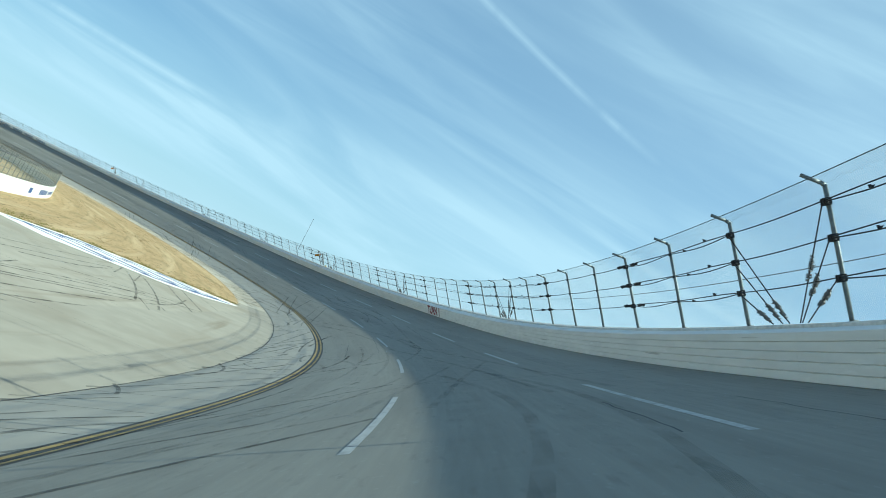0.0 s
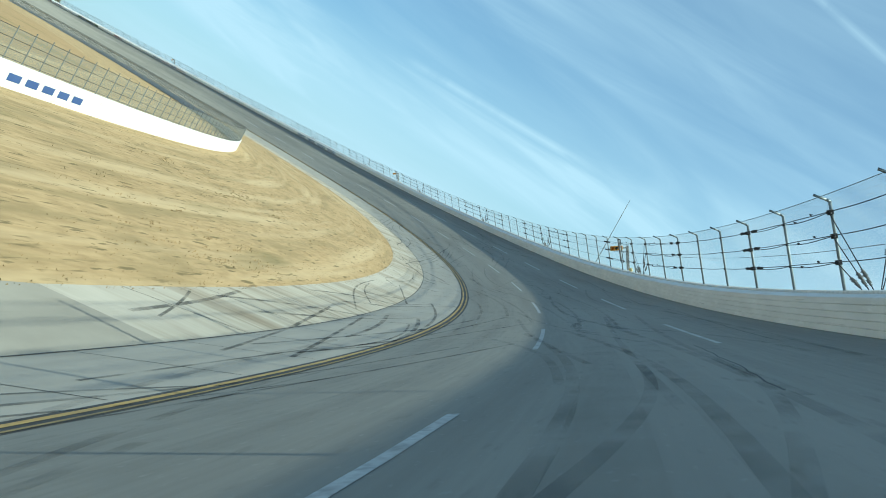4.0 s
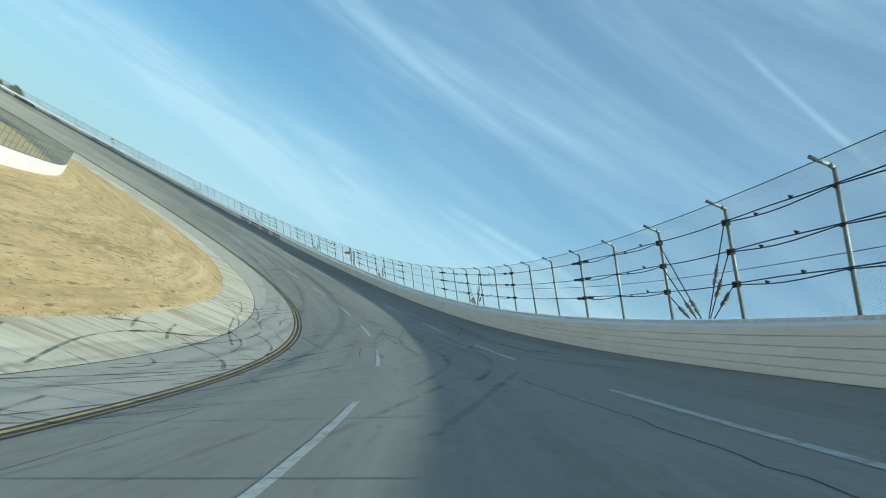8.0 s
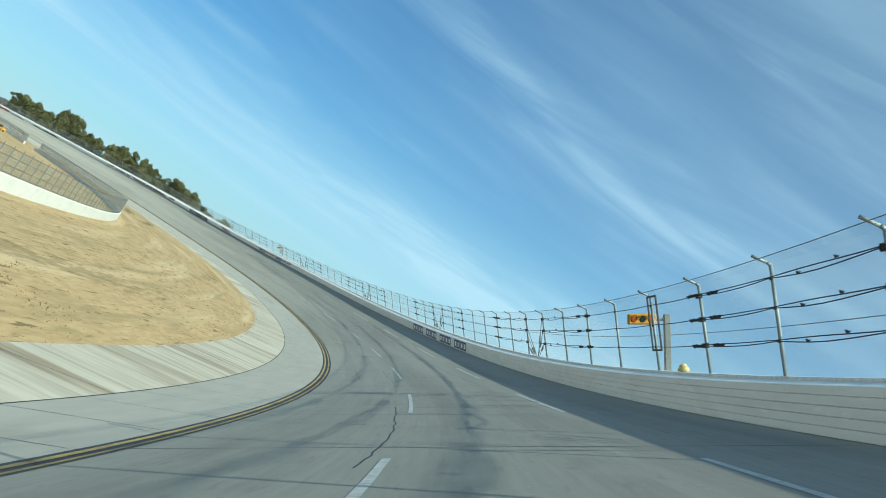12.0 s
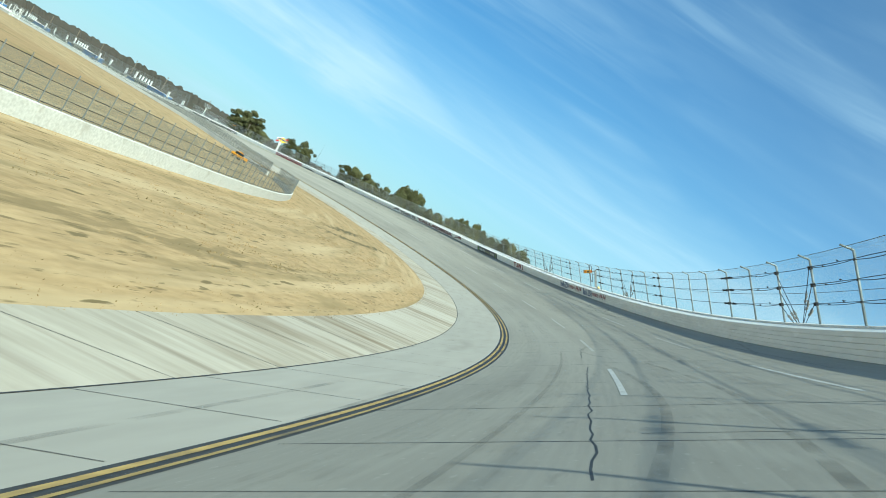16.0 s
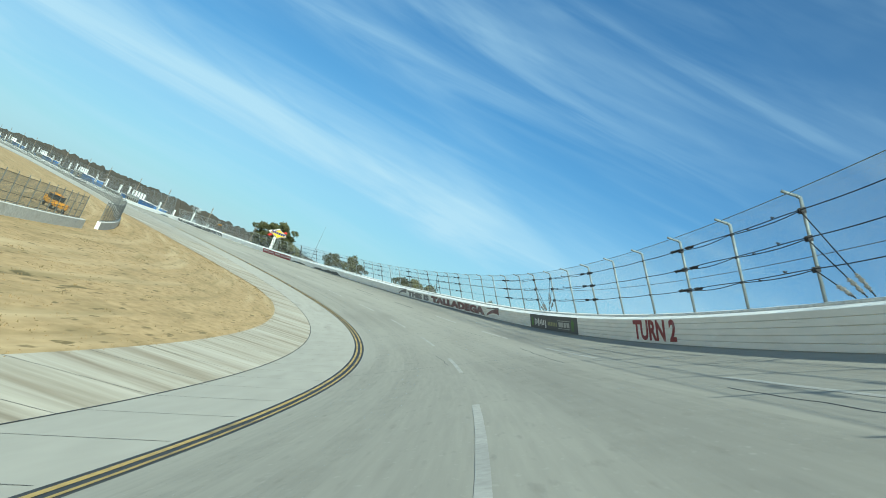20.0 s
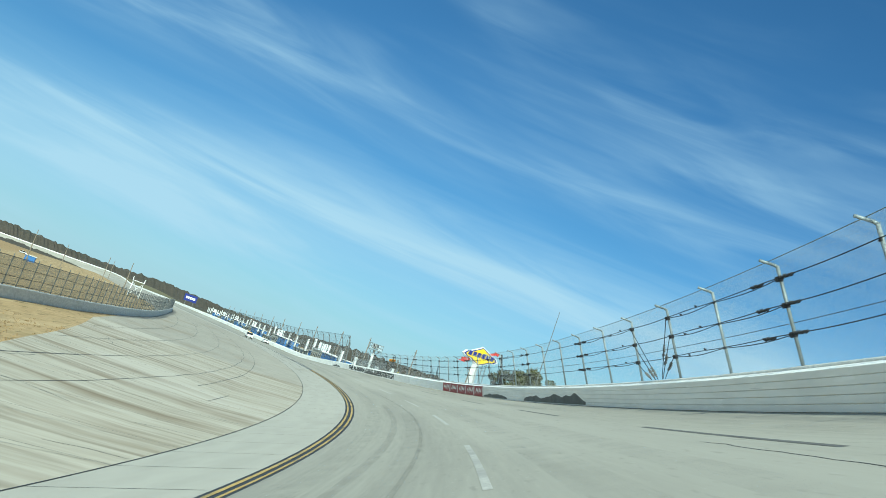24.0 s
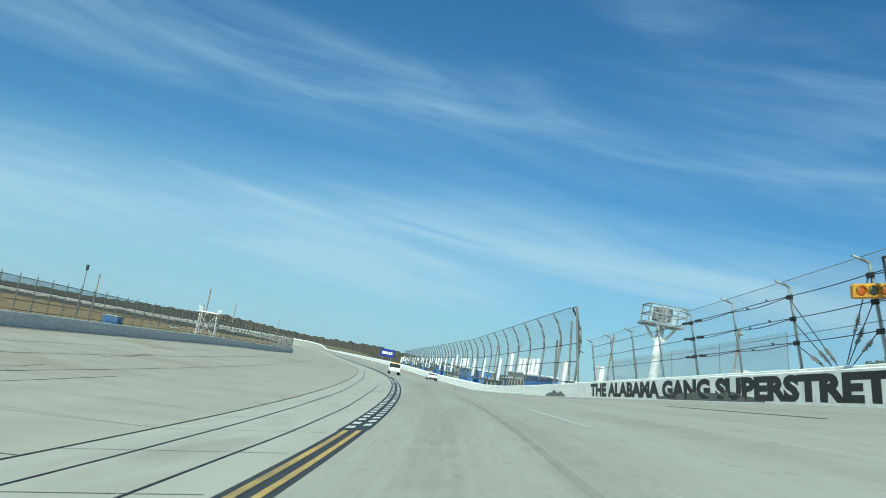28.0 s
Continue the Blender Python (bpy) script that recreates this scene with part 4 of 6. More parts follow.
# ---- writing and painted panels on the wall ----
def on_wall(name, flat_verts, faces, s, h, material, label="", parent=None, proud=0.006):
    """Flat shapes (x along the track, y up the wall) wrapped on the barrier's face, read from far to near."""
    fv = np.asarray(flat_verts, float)
    v = place(s - fv[:, 0], np.full(len(fv), WIDTH - proud), h + fv[:, 1])
    ob = new(name, mesh_of(name, v, faces, material, fv[:, :2]))
    if parent:
        ob.parent = parent
    return tagged(ob, label) if label else ob


def letters(body, height, width, bold=0.0):
    """Text as flat verts and faces from the built-in font: x from 0 to width, y from 0 to height."""
    cu = bpy.data.curves.new("letters", "FONT")
    cu.body, cu.offset, cu.resolution_u = body, bold, 3
    ob = bpy.data.objects.new("letters", cu)
    scene.collection.objects.link(ob)
    me = bpy.data.meshes.new_from_object(ob.evaluated_get(bpy.context.evaluated_depsgraph_get()))
    v = np.array([p.co[:2] for p in me.vertices])
    f = [tuple(p.vertices) for p in me.polygons]
    bpy.data.objects.remove(ob), bpy.data.curves.remove(cu), bpy.data.meshes.remove(me)
    v -= v.min(0)
    return v * (np.array([width, height]) / v.max(0)), f


def islands(v, faces):
    """The separate pieces of a flat mesh."""
    root = list(range(len(v)))

    def find(i):
        while root[i] != i:
            root[i] = root[root[i]]
            i = root[i]
        return i
    for f in faces:
        for i in f[1:]:
            root[find(i)] = find(f[0])
    groups = {}
    for f in faces:
        groups.setdefault(find(f[0]), []).append(f)
    for fs in groups.values():
        ids = sorted({i for f in fs for i in f})
        index = {i: k for k, i in enumerate(ids)}
        yield v[ids], [tuple(index[i] for i in f) for f in fs]


def words(name, body, s0, s1, h0, h1, material, label, bold=0.04, category="sign"):
    """Painted words: one part for each letter."""
    v, f = letters(body, h1 - h0, s1 - s0, bold)
    sign = tagged(new(name), label, category)
    for lv, lf in islands(v, f):
        on_wall("letter", lv, lf, s1, h0, material, parent=sign)
    return sign


def block(x0, x1, y0, y1, n=6):
    xs = np.linspace(x0, x1, n + 1)
    v = [(x, y0) for x in xs] + [(x, y1) for x in xs]
    return v, [(i, i + 1, i + n + 2, i + n + 1) for i in range(n)]


def arcs(s0, s1, h0, h1):
    """A swoosh: a curved wedge."""
    t = np.linspace(0, 1, 12)
    top = np.stack([t * (s1 - s0), (h1 - h0) * (0.15 + 0.85 * np.sin(0.5 * np.pi * t) ** 0.8)], -1)
    low = np.stack([t * (s1 - s0), (h1 - h0) * (0.0 + 0.45 * np.sin(np.pi * t * 0.75))], -1)
    return np.concatenate([low, top]), [(i, i + 1, i + 13, i + 12) for i in range(11)]


words("wall_lettering", "TURN 1", 129.6, 136.4, 0.10, 1.02, REDPAINT, "dark red painted words TURN 1 on the grey barrier")
words("wall_lettering", "TURN 2", 634.1, 641.2, 0.10, 1.02, REDPAINT, "dark red painted words TURN 2 on the grey barrier")
v, f = block(0, 66.0, 0.0, 1.055, 24)
tagged(on_wall("painted_background", v, f, 937.0, 0.002, PALE, proud=0.003), "white painted stretch of the barrier behind black letters", "panel")
words("wall_lettering", "THE ALABAMA GANG SUPERSTRETCH", 884.6, 930.2, 0.10, 1.0, BLACKPAINT, "black painted words THE ALABAMA GANG SUPERSTRETCH on white", bold=0.06)
words("wall_lettering", "THIS IS", 722.9, 736.1, 0.14, 0.92, SHADE, "faded dark grey painted words THIS IS on the barrier", bold=0.075)
worn = words("wall_lettering", "TALLADEGA", 691.6, 721.4, 0.12, 0.96, SHADE, "weathered dull red word TALLADEGA with dark outlines on the barrier", bold=0.10)
v, f = letters("TALLADEGA", 0.84, 29.8, 0.055)
for lv, lf in islands(v, f):
    on_wall("letter_face", lv, lf, 721.4, 0.12, WORNRED, parent=worn, proud=0.010)
for a, b in ((736.9, 741.9), (684.6, 690.7)):
    v, f = arcs(0, b - a, 0, 0.85)
    emblem = tagged(on_wall("wall_emblem", v, f, b, 0.15, SHADE if a > 700 else WORNRED), "weathered swoosh emblem painted on the barrier", "emblem")
    v, f = arcs(0, (b - a) * 1.02, 0, 0.3)
    on_wall("upper_stroke", np.asarray(v) + np.array([0.05, 0.62]), f, b, 0.2, SHADE, parent=emblem, proud=0.009)
for b in (473.9, 464.7, 455.5, 446.3):
    sign = tagged(new("wall_emblem"), "row of five blue painted frames on the grey barrier", "emblem", "blue block signs")
    for k, (x, w) in enumerate(((0.0, 1.55), (1.7, 1.2), (3.05, 0.4), (3.6, 1.55), (5.3, 1.6))):
        q = 0.19
        strokes = [block(x, x + min(w, q * 1.6), 0.0, 0.86, 1)]
        if w > 1:
            strokes += [block(x + q * 1.6, x + w, 0.0, q, 2), block(x + q * 1.6, x + w, 0.86 - q, 0.86, 2), block(x + w - q * 1.6, x + w, q, 0.86 - q, 1)]
        v, f = [], []
        for sv, sf in strokes:
            f += [tuple(i + len(v) for i in face) for face in sf]
            v += list(sv)
        on_wall("block_stroke", v, f, b, 0.09, BLUEPAINT, parent=sign)
for b in (607.1, 592.5):
    sign = tagged(new("wall_emblem"), "blue and red painted event sign with 250 on the barrier", "emblem", "event signs")
    for k in range(5):
        v, f = block(0.1 + 0.55 * k, 0.5 + 0.55 * k, 0.0, (0.85, 0.55, 0.55, 0.85, 0.5)[k], 1)
        on_wall("bar", v, f, b, 0.18, BLUEPAINT, parent=sign)
    v, f = letters("250", 0.85, 2.4, 0.03)
    on_wall("number", v, f, b - 2.95, 0.16, BLUEPAINT, parent=sign)
    v, f = letters("POWERED BY", 0.42, 3.9, 0.04)
    on_wall("slogan", v, f, b - 5.6, 0.38, REDPAINT, parent=sign)
    for k in range(4):
        v, f = arcs(0, 1.5, 0, 0.8)
        on_wall("script_stroke", np.asarray(v) * np.array([0.6, 1.0]), f, b - 9.7 - 0.95 * k, 0.18, REDPAINT, parent=sign)
OLIVEPAINT = mat("pale_olive_paint", (0.42, 0.42, 0.20), (0.36, 0.36, 0.18), 0.7, fine=3.0)
v, f = block(0, 16.2, 0.0, 1.04, 8)
board = tagged(on_wall("dark_panel", v, f, 670.75, 0.01, DARKBOARD), "faded black sponsor panel with green claw marks", "panel")
for x0, k in ((0.55, 0.8), (14.3, 1.0)):
    for j in range(3):
        v, f = block(0, 0.16, 0.0, (0.72, 0.8, 0.64)[j] * k, 1)
        on_wall("green_stroke", np.asarray(v) + np.array([(0.0, 0.0), (0.0, 0.0), (0.12, 0.0), (0.12, 0.0)]), f, 670.75 - x0 - 0.28 * j * k, 0.5 - 0.36 * k, GREENPAINT, parent=board, proud=0.012)
for j, (w, h0, h1) in enumerate(((0.62, 0.24, 0.80), (0.55, 0.34, 0.70), (0.60, 0.18, 0.80), (0.45, 0.34, 0.68), (0.42, 0.26, 0.76), (0.50, 0.32, 0.70), (0.55, 0.12, 0.72))):
    x = 1.75 + 0.62 * j
    v, f = block(0, 0.2, 0.0, h1 - h0, 1)
    slant = np.array([(0.0, 0.0), (0.0, 0.0), (0.08, 0.0), (0.08, 0.0)])
    on_wall("pale_shard", np.asarray(v) + slant, f, 670.75 - x, h0, PALE, parent=board, proud=0.012)
    on_wall("pale_shard", np.asarray(v) * np.array([0.7, 0.8]) - slant, f, 670.75 - x - w * 0.62, h0 + 0.04, PALE, parent=board, proud=0.012)
for j in range(6):
    v, f = block(0, 0.34, 0.0, 0.26, 1)
    on_wall("olive_bar", v, f, 670.75 - 6.55 - 0.55 * j, 0.34, OLIVEPAINT, parent=board, proud=0.012)
for x, w, h0, h1 in ((10.0, 3.9, 0.22, 0.26), (10.0, 3.9, 0.74, 0.78), (10.25, 1.5, 0.34, 0.66), (11.95, 0.7, 0.34, 0.66), (12.85, 0.85, 0.34, 0.66)):
    v, f = block(0, w, 0.0, h1 - h0, 2)
    on_wall("pale_bar", v, f, 670.75 - x, h0, WHITE, parent=board, proud=0.012)
for k in range(5):
    a = 822.5 + 4.84 * k
    v, f = block(0, 4.74, 0.02, 1.04, 3)
    board = tagged(on_wall("red_panel", v, f, a + 4.79, 0.0, REDBOARD), "weathered red sponsor panel with white script strokes", "panel", "red panels")
    for j in range(4):
        v, f = arcs(0, 0.75, 0, 0.66)
        on_wall("script_stroke", v, f, a + 4.2 - 0.82 * j, 0.2, PALE, parent=board, proud=0.01)
    v, f = block(0, 0.28, 0.05, 0.95, 1)
    on_wall("script_stroke", v, f, a + 0.5, 0.0, PALE, parent=board, proud=0.01)
for a, b, hi in ((897.6, 912.8, 0.42), (810.8, 822.3, 0.45), (794.5, 803.6, 0.55), (783.5, 796.0, 0.85), (940.0, 949.5, 0.5)):
    n = 24
    xs = np.linspace(0, b - a, n)
    top = hi * np.clip(np.sin(np.pi * np.linspace(0.04, 0.96, n)) ** 0.6 * (0.8 + 0.5 * np.array([noise.noise((x * 0.6, a, 0)) for x in xs])), 0.08, 1)
    v = [(x, 0.0) for x in xs] + list(zip(xs, top))
    tagged(on_wall("scorch_mark", v, [(i, i + 1, i + n + 1, i + n) for i in range(n - 1)], b, 0.06, SOOT), "sooty black scrape along the foot of the barrier", "scrape")


# ---- signal lights, gates and clutter behind the fence ----
AMBER = mat("amber_lens", (0.35, 0.09, 0.01), (0.28, 0.06, 0.01), 0.25, fine=10)
DARKLENS = mat("dark_lens", (0.03, 0.04, 0.03), (0.02, 0.03, 0.02), 0.25, fine=10)
HOUSING = mat("signal_yellow", (0.46, 0.25, 0.03), (0.36, 0.19, 0.03), 0.5, fine=6)
GREYPOLE = mat("grey_painted_steel", (0.16, 0.17, 0.17), (0.12, 0.13, 0.13), 0.6, fine=6)
DARKSTEEL = mat("dark_steel", (0.07, 0.07, 0.075), (0.05, 0.05, 0.055), 0.6, metal=0.3, fine=8)
TIMBER = mat("grey_timber", (0.25, 0.21, 0.16), (0.17, 0.14, 0.11), 0.85, fine=8, bump=0.2)
SCREEN = sheer("fine_grey_screen", (0.30, 0.34, 0.37), link_alpha(0.05, 0.2), 0.6)
BLUESHEET = mat("blue_cladding", (0.06, 0.17, 0.42), (0.05, 0.13, 0.34), 0.6, fine=2)
GREENSHEET = mat("green_tarpaulin", (0.02, 0.12, 0.07), (0.015, 0.09, 0.055), 0.7, fine=2)
FADED = mat("white_cladding", (0.72, 0.73, 0.72), (0.6, 0.61, 0.6), 0.6, fine=1.5)
ORANGE = mat("orange_yellow_paint", (0.66, 0.33, 0.02), (0.55, 0.25, 0.02), 0.5, fine=3)
PALEYELLOW = mat("faded_yellow_plastic", (0.6, 0.5, 0.2), (0.5, 0.4, 0.16), 0.6, fine=4)
GLASS = mat("dark_window_glass", (0.02, 0.025, 0.03), (0.015, 0.02, 0.025), 0.08, fine=2, spec=0.6)
TYRE = mat("tyre_black", (0.02, 0.02, 0.02), (0.03, 0.03, 0.03), 0.8, fine=20)
CARWHITE = mat("white_car_paint", (0.72, 0.73, 0.74), (0.66, 0.67, 0.68), 0.25, fine=1, spec=0.5)
TAILRED = mat("red_tail_lens", (0.3, 0.01, 0.01), (0.25, 0.01, 0.01), 0.2, fine=10)
LOGOBLUE = mat("deep_blue_sign_face", (0.02, 0.035, 0.22), (0.03, 0.04, 0.2), 0.4, fine=3)
LOGOYELLOW = mat("yellow_sign_face", (0.78, 0.58, 0.02), (0.72, 0.52, 0.02), 0.4, fine=3)
LOGORED = mat("red_sign_face", (0.55, 0.04, 0.03), (0.48, 0.04, 0.03), 0.4, fine=3)




def signal_light():
    """x along the track, y towards the infield: three lamps in a row on an arm, facing the oncoming cars."""
    root = thing("signal_light", "yellow housing with three round lamps on a grey pole", "traffic light", group="signal lights")
    part("pole", bm_mesh("pole", boxed((0.24, 0.24, 3.05, 0, 0, -0.6), (0.34, 0.34, 0.04, 0, 0, -0.6), bevel=0.02), GREYPOLE), root)
    part("arm", bm_mesh("arm", rod(bmesh.new(), (0, 0, 2.25), (0, 1.0, 2.25), 0.06), GREYPOLE), root)
    bm = bmesh.new()
    box(bm, 0.26, 1.12, 0.42, 0, 1.0, 2.04, bevel=0.05)
    head = part("housing", bm_mesh("housing", bm, HOUSING), root, "yellow lamp housing")
    for k in range(3):
        y = 0.655 + 0.345 * k
        bm = bmesh.new()
        bmesh.ops.create_uvsphere(bm, u_segments=14, v_segments=7, radius=0.14, matrix=Matrix.Translation((-0.12, y, 2.25)) @ Matrix.Diagonal((0.45, 1, 1, 1)))
        part("lens", bm_mesh("lens", bm, DARKLENS if k == 1 else AMBER, True), head, "dark green lens" if k == 1 else "unlit amber lens")
        bm = bmesh.new()
        for q in range(10):
            a0, a1 = math.pi * (q - 0.5) / 9, math.pi * (q + 0.5) / 9
            rod(bm, (-0.13, y + 0.155 * math.cos(a0), 2.25 + 0.155 * math.sin(a0)), (-0.27, y + 0.155 * math.cos(a1), 2.25 + 0.155 * math.sin(a1)), 0.014, sides=4)
        part("hood", bm_mesh("hood", bm, HOUSING), head)
    return root


def gate_frame():
    root = thing("gate_frame", "dark steel rectangular opening frame hung in the fence", "frame", group="fence gates")
    for x in (-0.62, 0.62):
        part("stile", bm_mesh("stile", boxed((0.07, 0.06, 2.1, x, 0, 0.75)), DARKSTEEL), root)
    for z in (0.75, 2.79):
        part("rail", bm_mesh("rail", boxed((1.24, 0.06, 0.07, 0, 0, z)), DARKSTEEL), root)
    return root


def barrel_pair():
    root = thing("yellow_sandbags", "heap of pale yellow bags on the wall behind the fence", "bags", group="bags on the wall")
    for x, z, r in ((0, 0.0, 0.17), (0.36, 0.0, 0.15), (0.17, 0.12, 0.13)):
        bm = bmesh.new()
        bmesh.ops.create_uvsphere(bm, u_segments=12, v_segments=8, radius=1, matrix=Matrix.Translation((x, 0, z + r * 0.62)) @ Matrix.Diagonal((r * 1.2, r, r * 0.66, 1)))
        for v in bm.verts:
            v.co += 0.03 * Vector(noise.noise_vector(v.co * 4))
        part("bag", bm_mesh("bag", bm, PALEYELLOW, True), root)
    return root


light, gate, bags = signal_light(), gate_frame(), barrel_pair()
for i, s in enumerate((213.9, 385.0, 591.2, 889.9)):
    m = frame_at(s, FU + 0.55, TOP - 0.25)
    g = frame_at(s - 1.4, FU - 0.16, TOP) @ Matrix.Rotation(-LEAN, 4, "X")
    b = frame_at(s - 3.6, FU + 0.12, TOP)
    if i == 0:
        light.matrix_basis, gate.matrix_basis, bags.matrix_basis = m, g, b
    else:
        copy_thing(light, m), copy_thing(gate, g), copy_thing(bags, b)


def mast(s, u, z0, height):
    root = thing("radio_mast", "tall thin grey guyed radio mast behind the fence", "mast", level_at(s, u, z0), group="radio masts")
    part("pole", bm_mesh("pole", rod(bmesh.new(), (0, 0, 0), (0, 0, height), 0.09, 0.03), GREYPOLE), root)
    part("foot", bm_mesh("foot", boxed((0.5, 0.5, 0.3, 0, 0, -0.1)), CAPPAINT), root)
    return root


for s, u, h in ((245.5, 18.1, 21.2), (825.5, 19.3, 18.4)):
    mast(s, u, FLOOR, h)


# ---- trees ----
def pine(seed, height, spread):
    """A tapered trunk, limbs and an uneven crown of many small needle clumps."""
    rnd = random.Random(seed)
    root = thing("pine_tree", "dark olive pine with a ragged crown behind the wall", "tree", group="pines behind the wall")
    bm = bmesh.new()
    lean = Vector((rnd.uniform(-0.05, 0.05), rnd.uniform(-0.05, 0.05), 1))
    for k in range(5):
        rod(bm, lean * height * k / 5, lean * height * (k + 1) / 5, 0.26 * (1 - k / 6) + 0.03, 0.26 * (1 - (k + 1) / 6) + 0.03, sides=7)
    lobes = []
    for k in range(20):
        z = height * (0.34 + 0.62 * (k + rnd.uniform(0, 1)) / 20)
        q = (z / height - 0.34) / 0.62
        reach = spread * (0.35 + 1.0 * q * (1.25 - q) * 1.6) * rnd.uniform(0.35, 0.95) * (1 if q < 0.85 else 0.35)
        a = k * 2.4 + rnd.uniform(-0.5, 0.5)
        p0 = lean * (z * 0.94)
        p1 = p0 + Vector((math.cos(a) * reach, math.sin(a) * reach, reach * 0.28))
        rod(bm, p0, p1, 0.08, 0.025, sides=4)
        lobes.append((p1, spread * rnd.uniform(0.24, 0.42)))
        if rnd.random() < 0.6:
            lobes.append((p0.lerp(p1, 0.55) + Vector((0, 0, 0.4)), spread * rnd.uniform(0.2, 0.3)))
    part("trunk", bm_mesh("trunk", bm, BARK), root)
    V, F = [], []
    for c0, r in lobes:
        for q in range(int(210 * (r / 1.6) ** 2) + 60):
            d = Vector((rnd.gauss(0, 1), rnd.gauss(0, 1), rnd.gauss(0, 1))).normalized()
            d *= r * rnd.uniform(0.55, 1.05) * (1 + 0.35 * noise.noise(d * 2.3 + c0))
            d.z *= 0.62
            c = c0 + d
            a = Vector((rnd.gauss(0, 1), rnd.gauss(0, 1), rnd.gauss(0.3, 0.8))).normalized()
            b = a.orthogonal().normalized()
            w = rnd.uniform(0.14, 0.34)
            n = len(V)
            V += [c - a * w, c + b * w * 0.6, c + a * w, c - b * w * 0.6]
            F.append((n, n + 1, n + 2, n + 3))
    part("crown", mesh_of("crown", V, F, LEAF), root)
    return root


def thicket(seed, height, width):
    """A low mass of stems and small leaves."""
    rnd = random.Random(seed)
    root = thing("thicket", "brown-green thicket of scrub behind the wall", "bush", group="scrub behind the wall")
    bm = bmesh.new()
    V, F = [], []
    for k in range(16):
        a, r = rnd.uniform(0, 6.28), width * math.sqrt(rnd.random()) * 0.8
        top = Vector((math.cos(a) * r * 1.15, math.sin(a) * r * 1.15, height * rnd.uniform(0.55, 1.0)))
        rod(bm, (math.cos(a) * r, math.sin(a) * r, -0.1), top, 0.06, 0.015, sides=4)
        for q in range(150):
            h = rnd.uniform(0.25, 1.05)
            c = Vector((math.cos(a) * r, math.sin(a) * r, 0)).lerp(top, h) + Vector((rnd.gauss(0, 0.5), rnd.gauss(0, 0.5), rnd.gauss(0, 0.35)))
            u = Vector((rnd.gauss(0, 1), rnd.gauss(0, 1), rnd.gauss(0, 1))).normalized()
            b = u.orthogonal().normalized()
            w = rnd.uniform(0.1, 0.24)
            n = len(V)
            V += [c - u * w, c + b * w * 0.6, c + u * w, c - b * w * 0.6]
            F.append((n, n + 1, n + 2, n + 3))
    part("stems", bm_mesh("stems", bm, TWIG), root)
    part("foliage", mesh_of("foliage", V, F, SCRUB), root)
    return root


SCRUB = mat("scrub_leaves", (0.10, 0.095, 0.04), (0.15, 0.12, 0.06), 0.9, fine=3.0, broad=0.6, vary=0.25)


def bare_tree(seed, height):
    rnd = random.Random(seed)
    root = thing("bare_tree", "leafless grey-brown winter tree behind the wall", "tree", group="bare trees behind the wall")
    bm, tw = bmesh.new(), bmesh.new()

    def grow(p, d, length, r, level):
        e = p + d * length
        rod(bm if level < 2 else tw, p, e, r, r * 0.6, sides=5 if level < 2 else 3)
        if level < 4:
            for k in range(3):
                nd = (d + Vector((rnd.gauss(0, 0.45), rnd.gauss(0, 0.45), rnd.gauss(0.15, 0.25)))).normalized()
                grow(p + d * length * rnd.uniform(0.6, 1.0), nd, length * rnd.uniform(0.55, 0.8), r * 0.55, level + 1)
    grow(Vector((0, 0, 0)), Vector((0, 0, 1)), height * 0.36, height * 0.016, 0)
    part("trunk", bm_mesh("trunk", bm, BARK), root)
    part("twigs", bm_mesh("twigs", tw, TWIG), root)
    return root


plan_rnd = random.Random(9)
FOREST_PLAN = [(720.0, 60.0, 3, 1.2), (704.0, 64.0, 4, 1.2), (690.0, 56.0, 3, 1.0), (736.0, 50.0, 4, 1.1)]
for s, u, n, tall_by in ((993.0, 82.0, 5, 0.92), (982.0, 76.0, 4, 0.8)):
    for q in range(n):
        FOREST_PLAN.append((s + plan_rnd.uniform(-1.6, 1.6) * n, u + plan_rnd.uniform(-1.2, 2.0) * n, (q + int(s)) % 3, tall_by * plan_rnd.uniform(0.9, 1.15)))
BUSHES = [thicket(31, 5.0, 3.4), thicket(32, 4.0, 3.0)]
for k in range(16):
    FOREST_PLAN.append((plan_rnd.uniform(720, 850), plan_rnd.uniform(30, 44), 5 + k % 2, plan_rnd.uniform(1.0, 1.5)))
PINES = [pine(11, 18.0, 4.8), pine(12, 20.0, 5.4), pine(13, 16.0, 5.4)]
BARES = [bare_tree(21, 11.0), bare_tree(22, 9.0)]
used = set()
rnd = random.Random(5)
for s, u, k, scale in FOREST_PLAN:
    ob = (PINES + BARES + BUSHES)[k]
    scale *= 1.08 if s > 905 else 0.9
    m = level_at(s, u, FLOOR - 0.1, rnd.uniform(0, 360)) @ Matrix.Diagonal((1.1 * scale, 1.1 * scale, 1.16 * scale * rnd.uniform(0.9, 1.1), 1))
    if ob.name in used:
        copy_thing(ob, m)
    else:
        used.add(ob.name)
        ob.matrix_basis = level_at(s, u, FLOOR - 0.1)
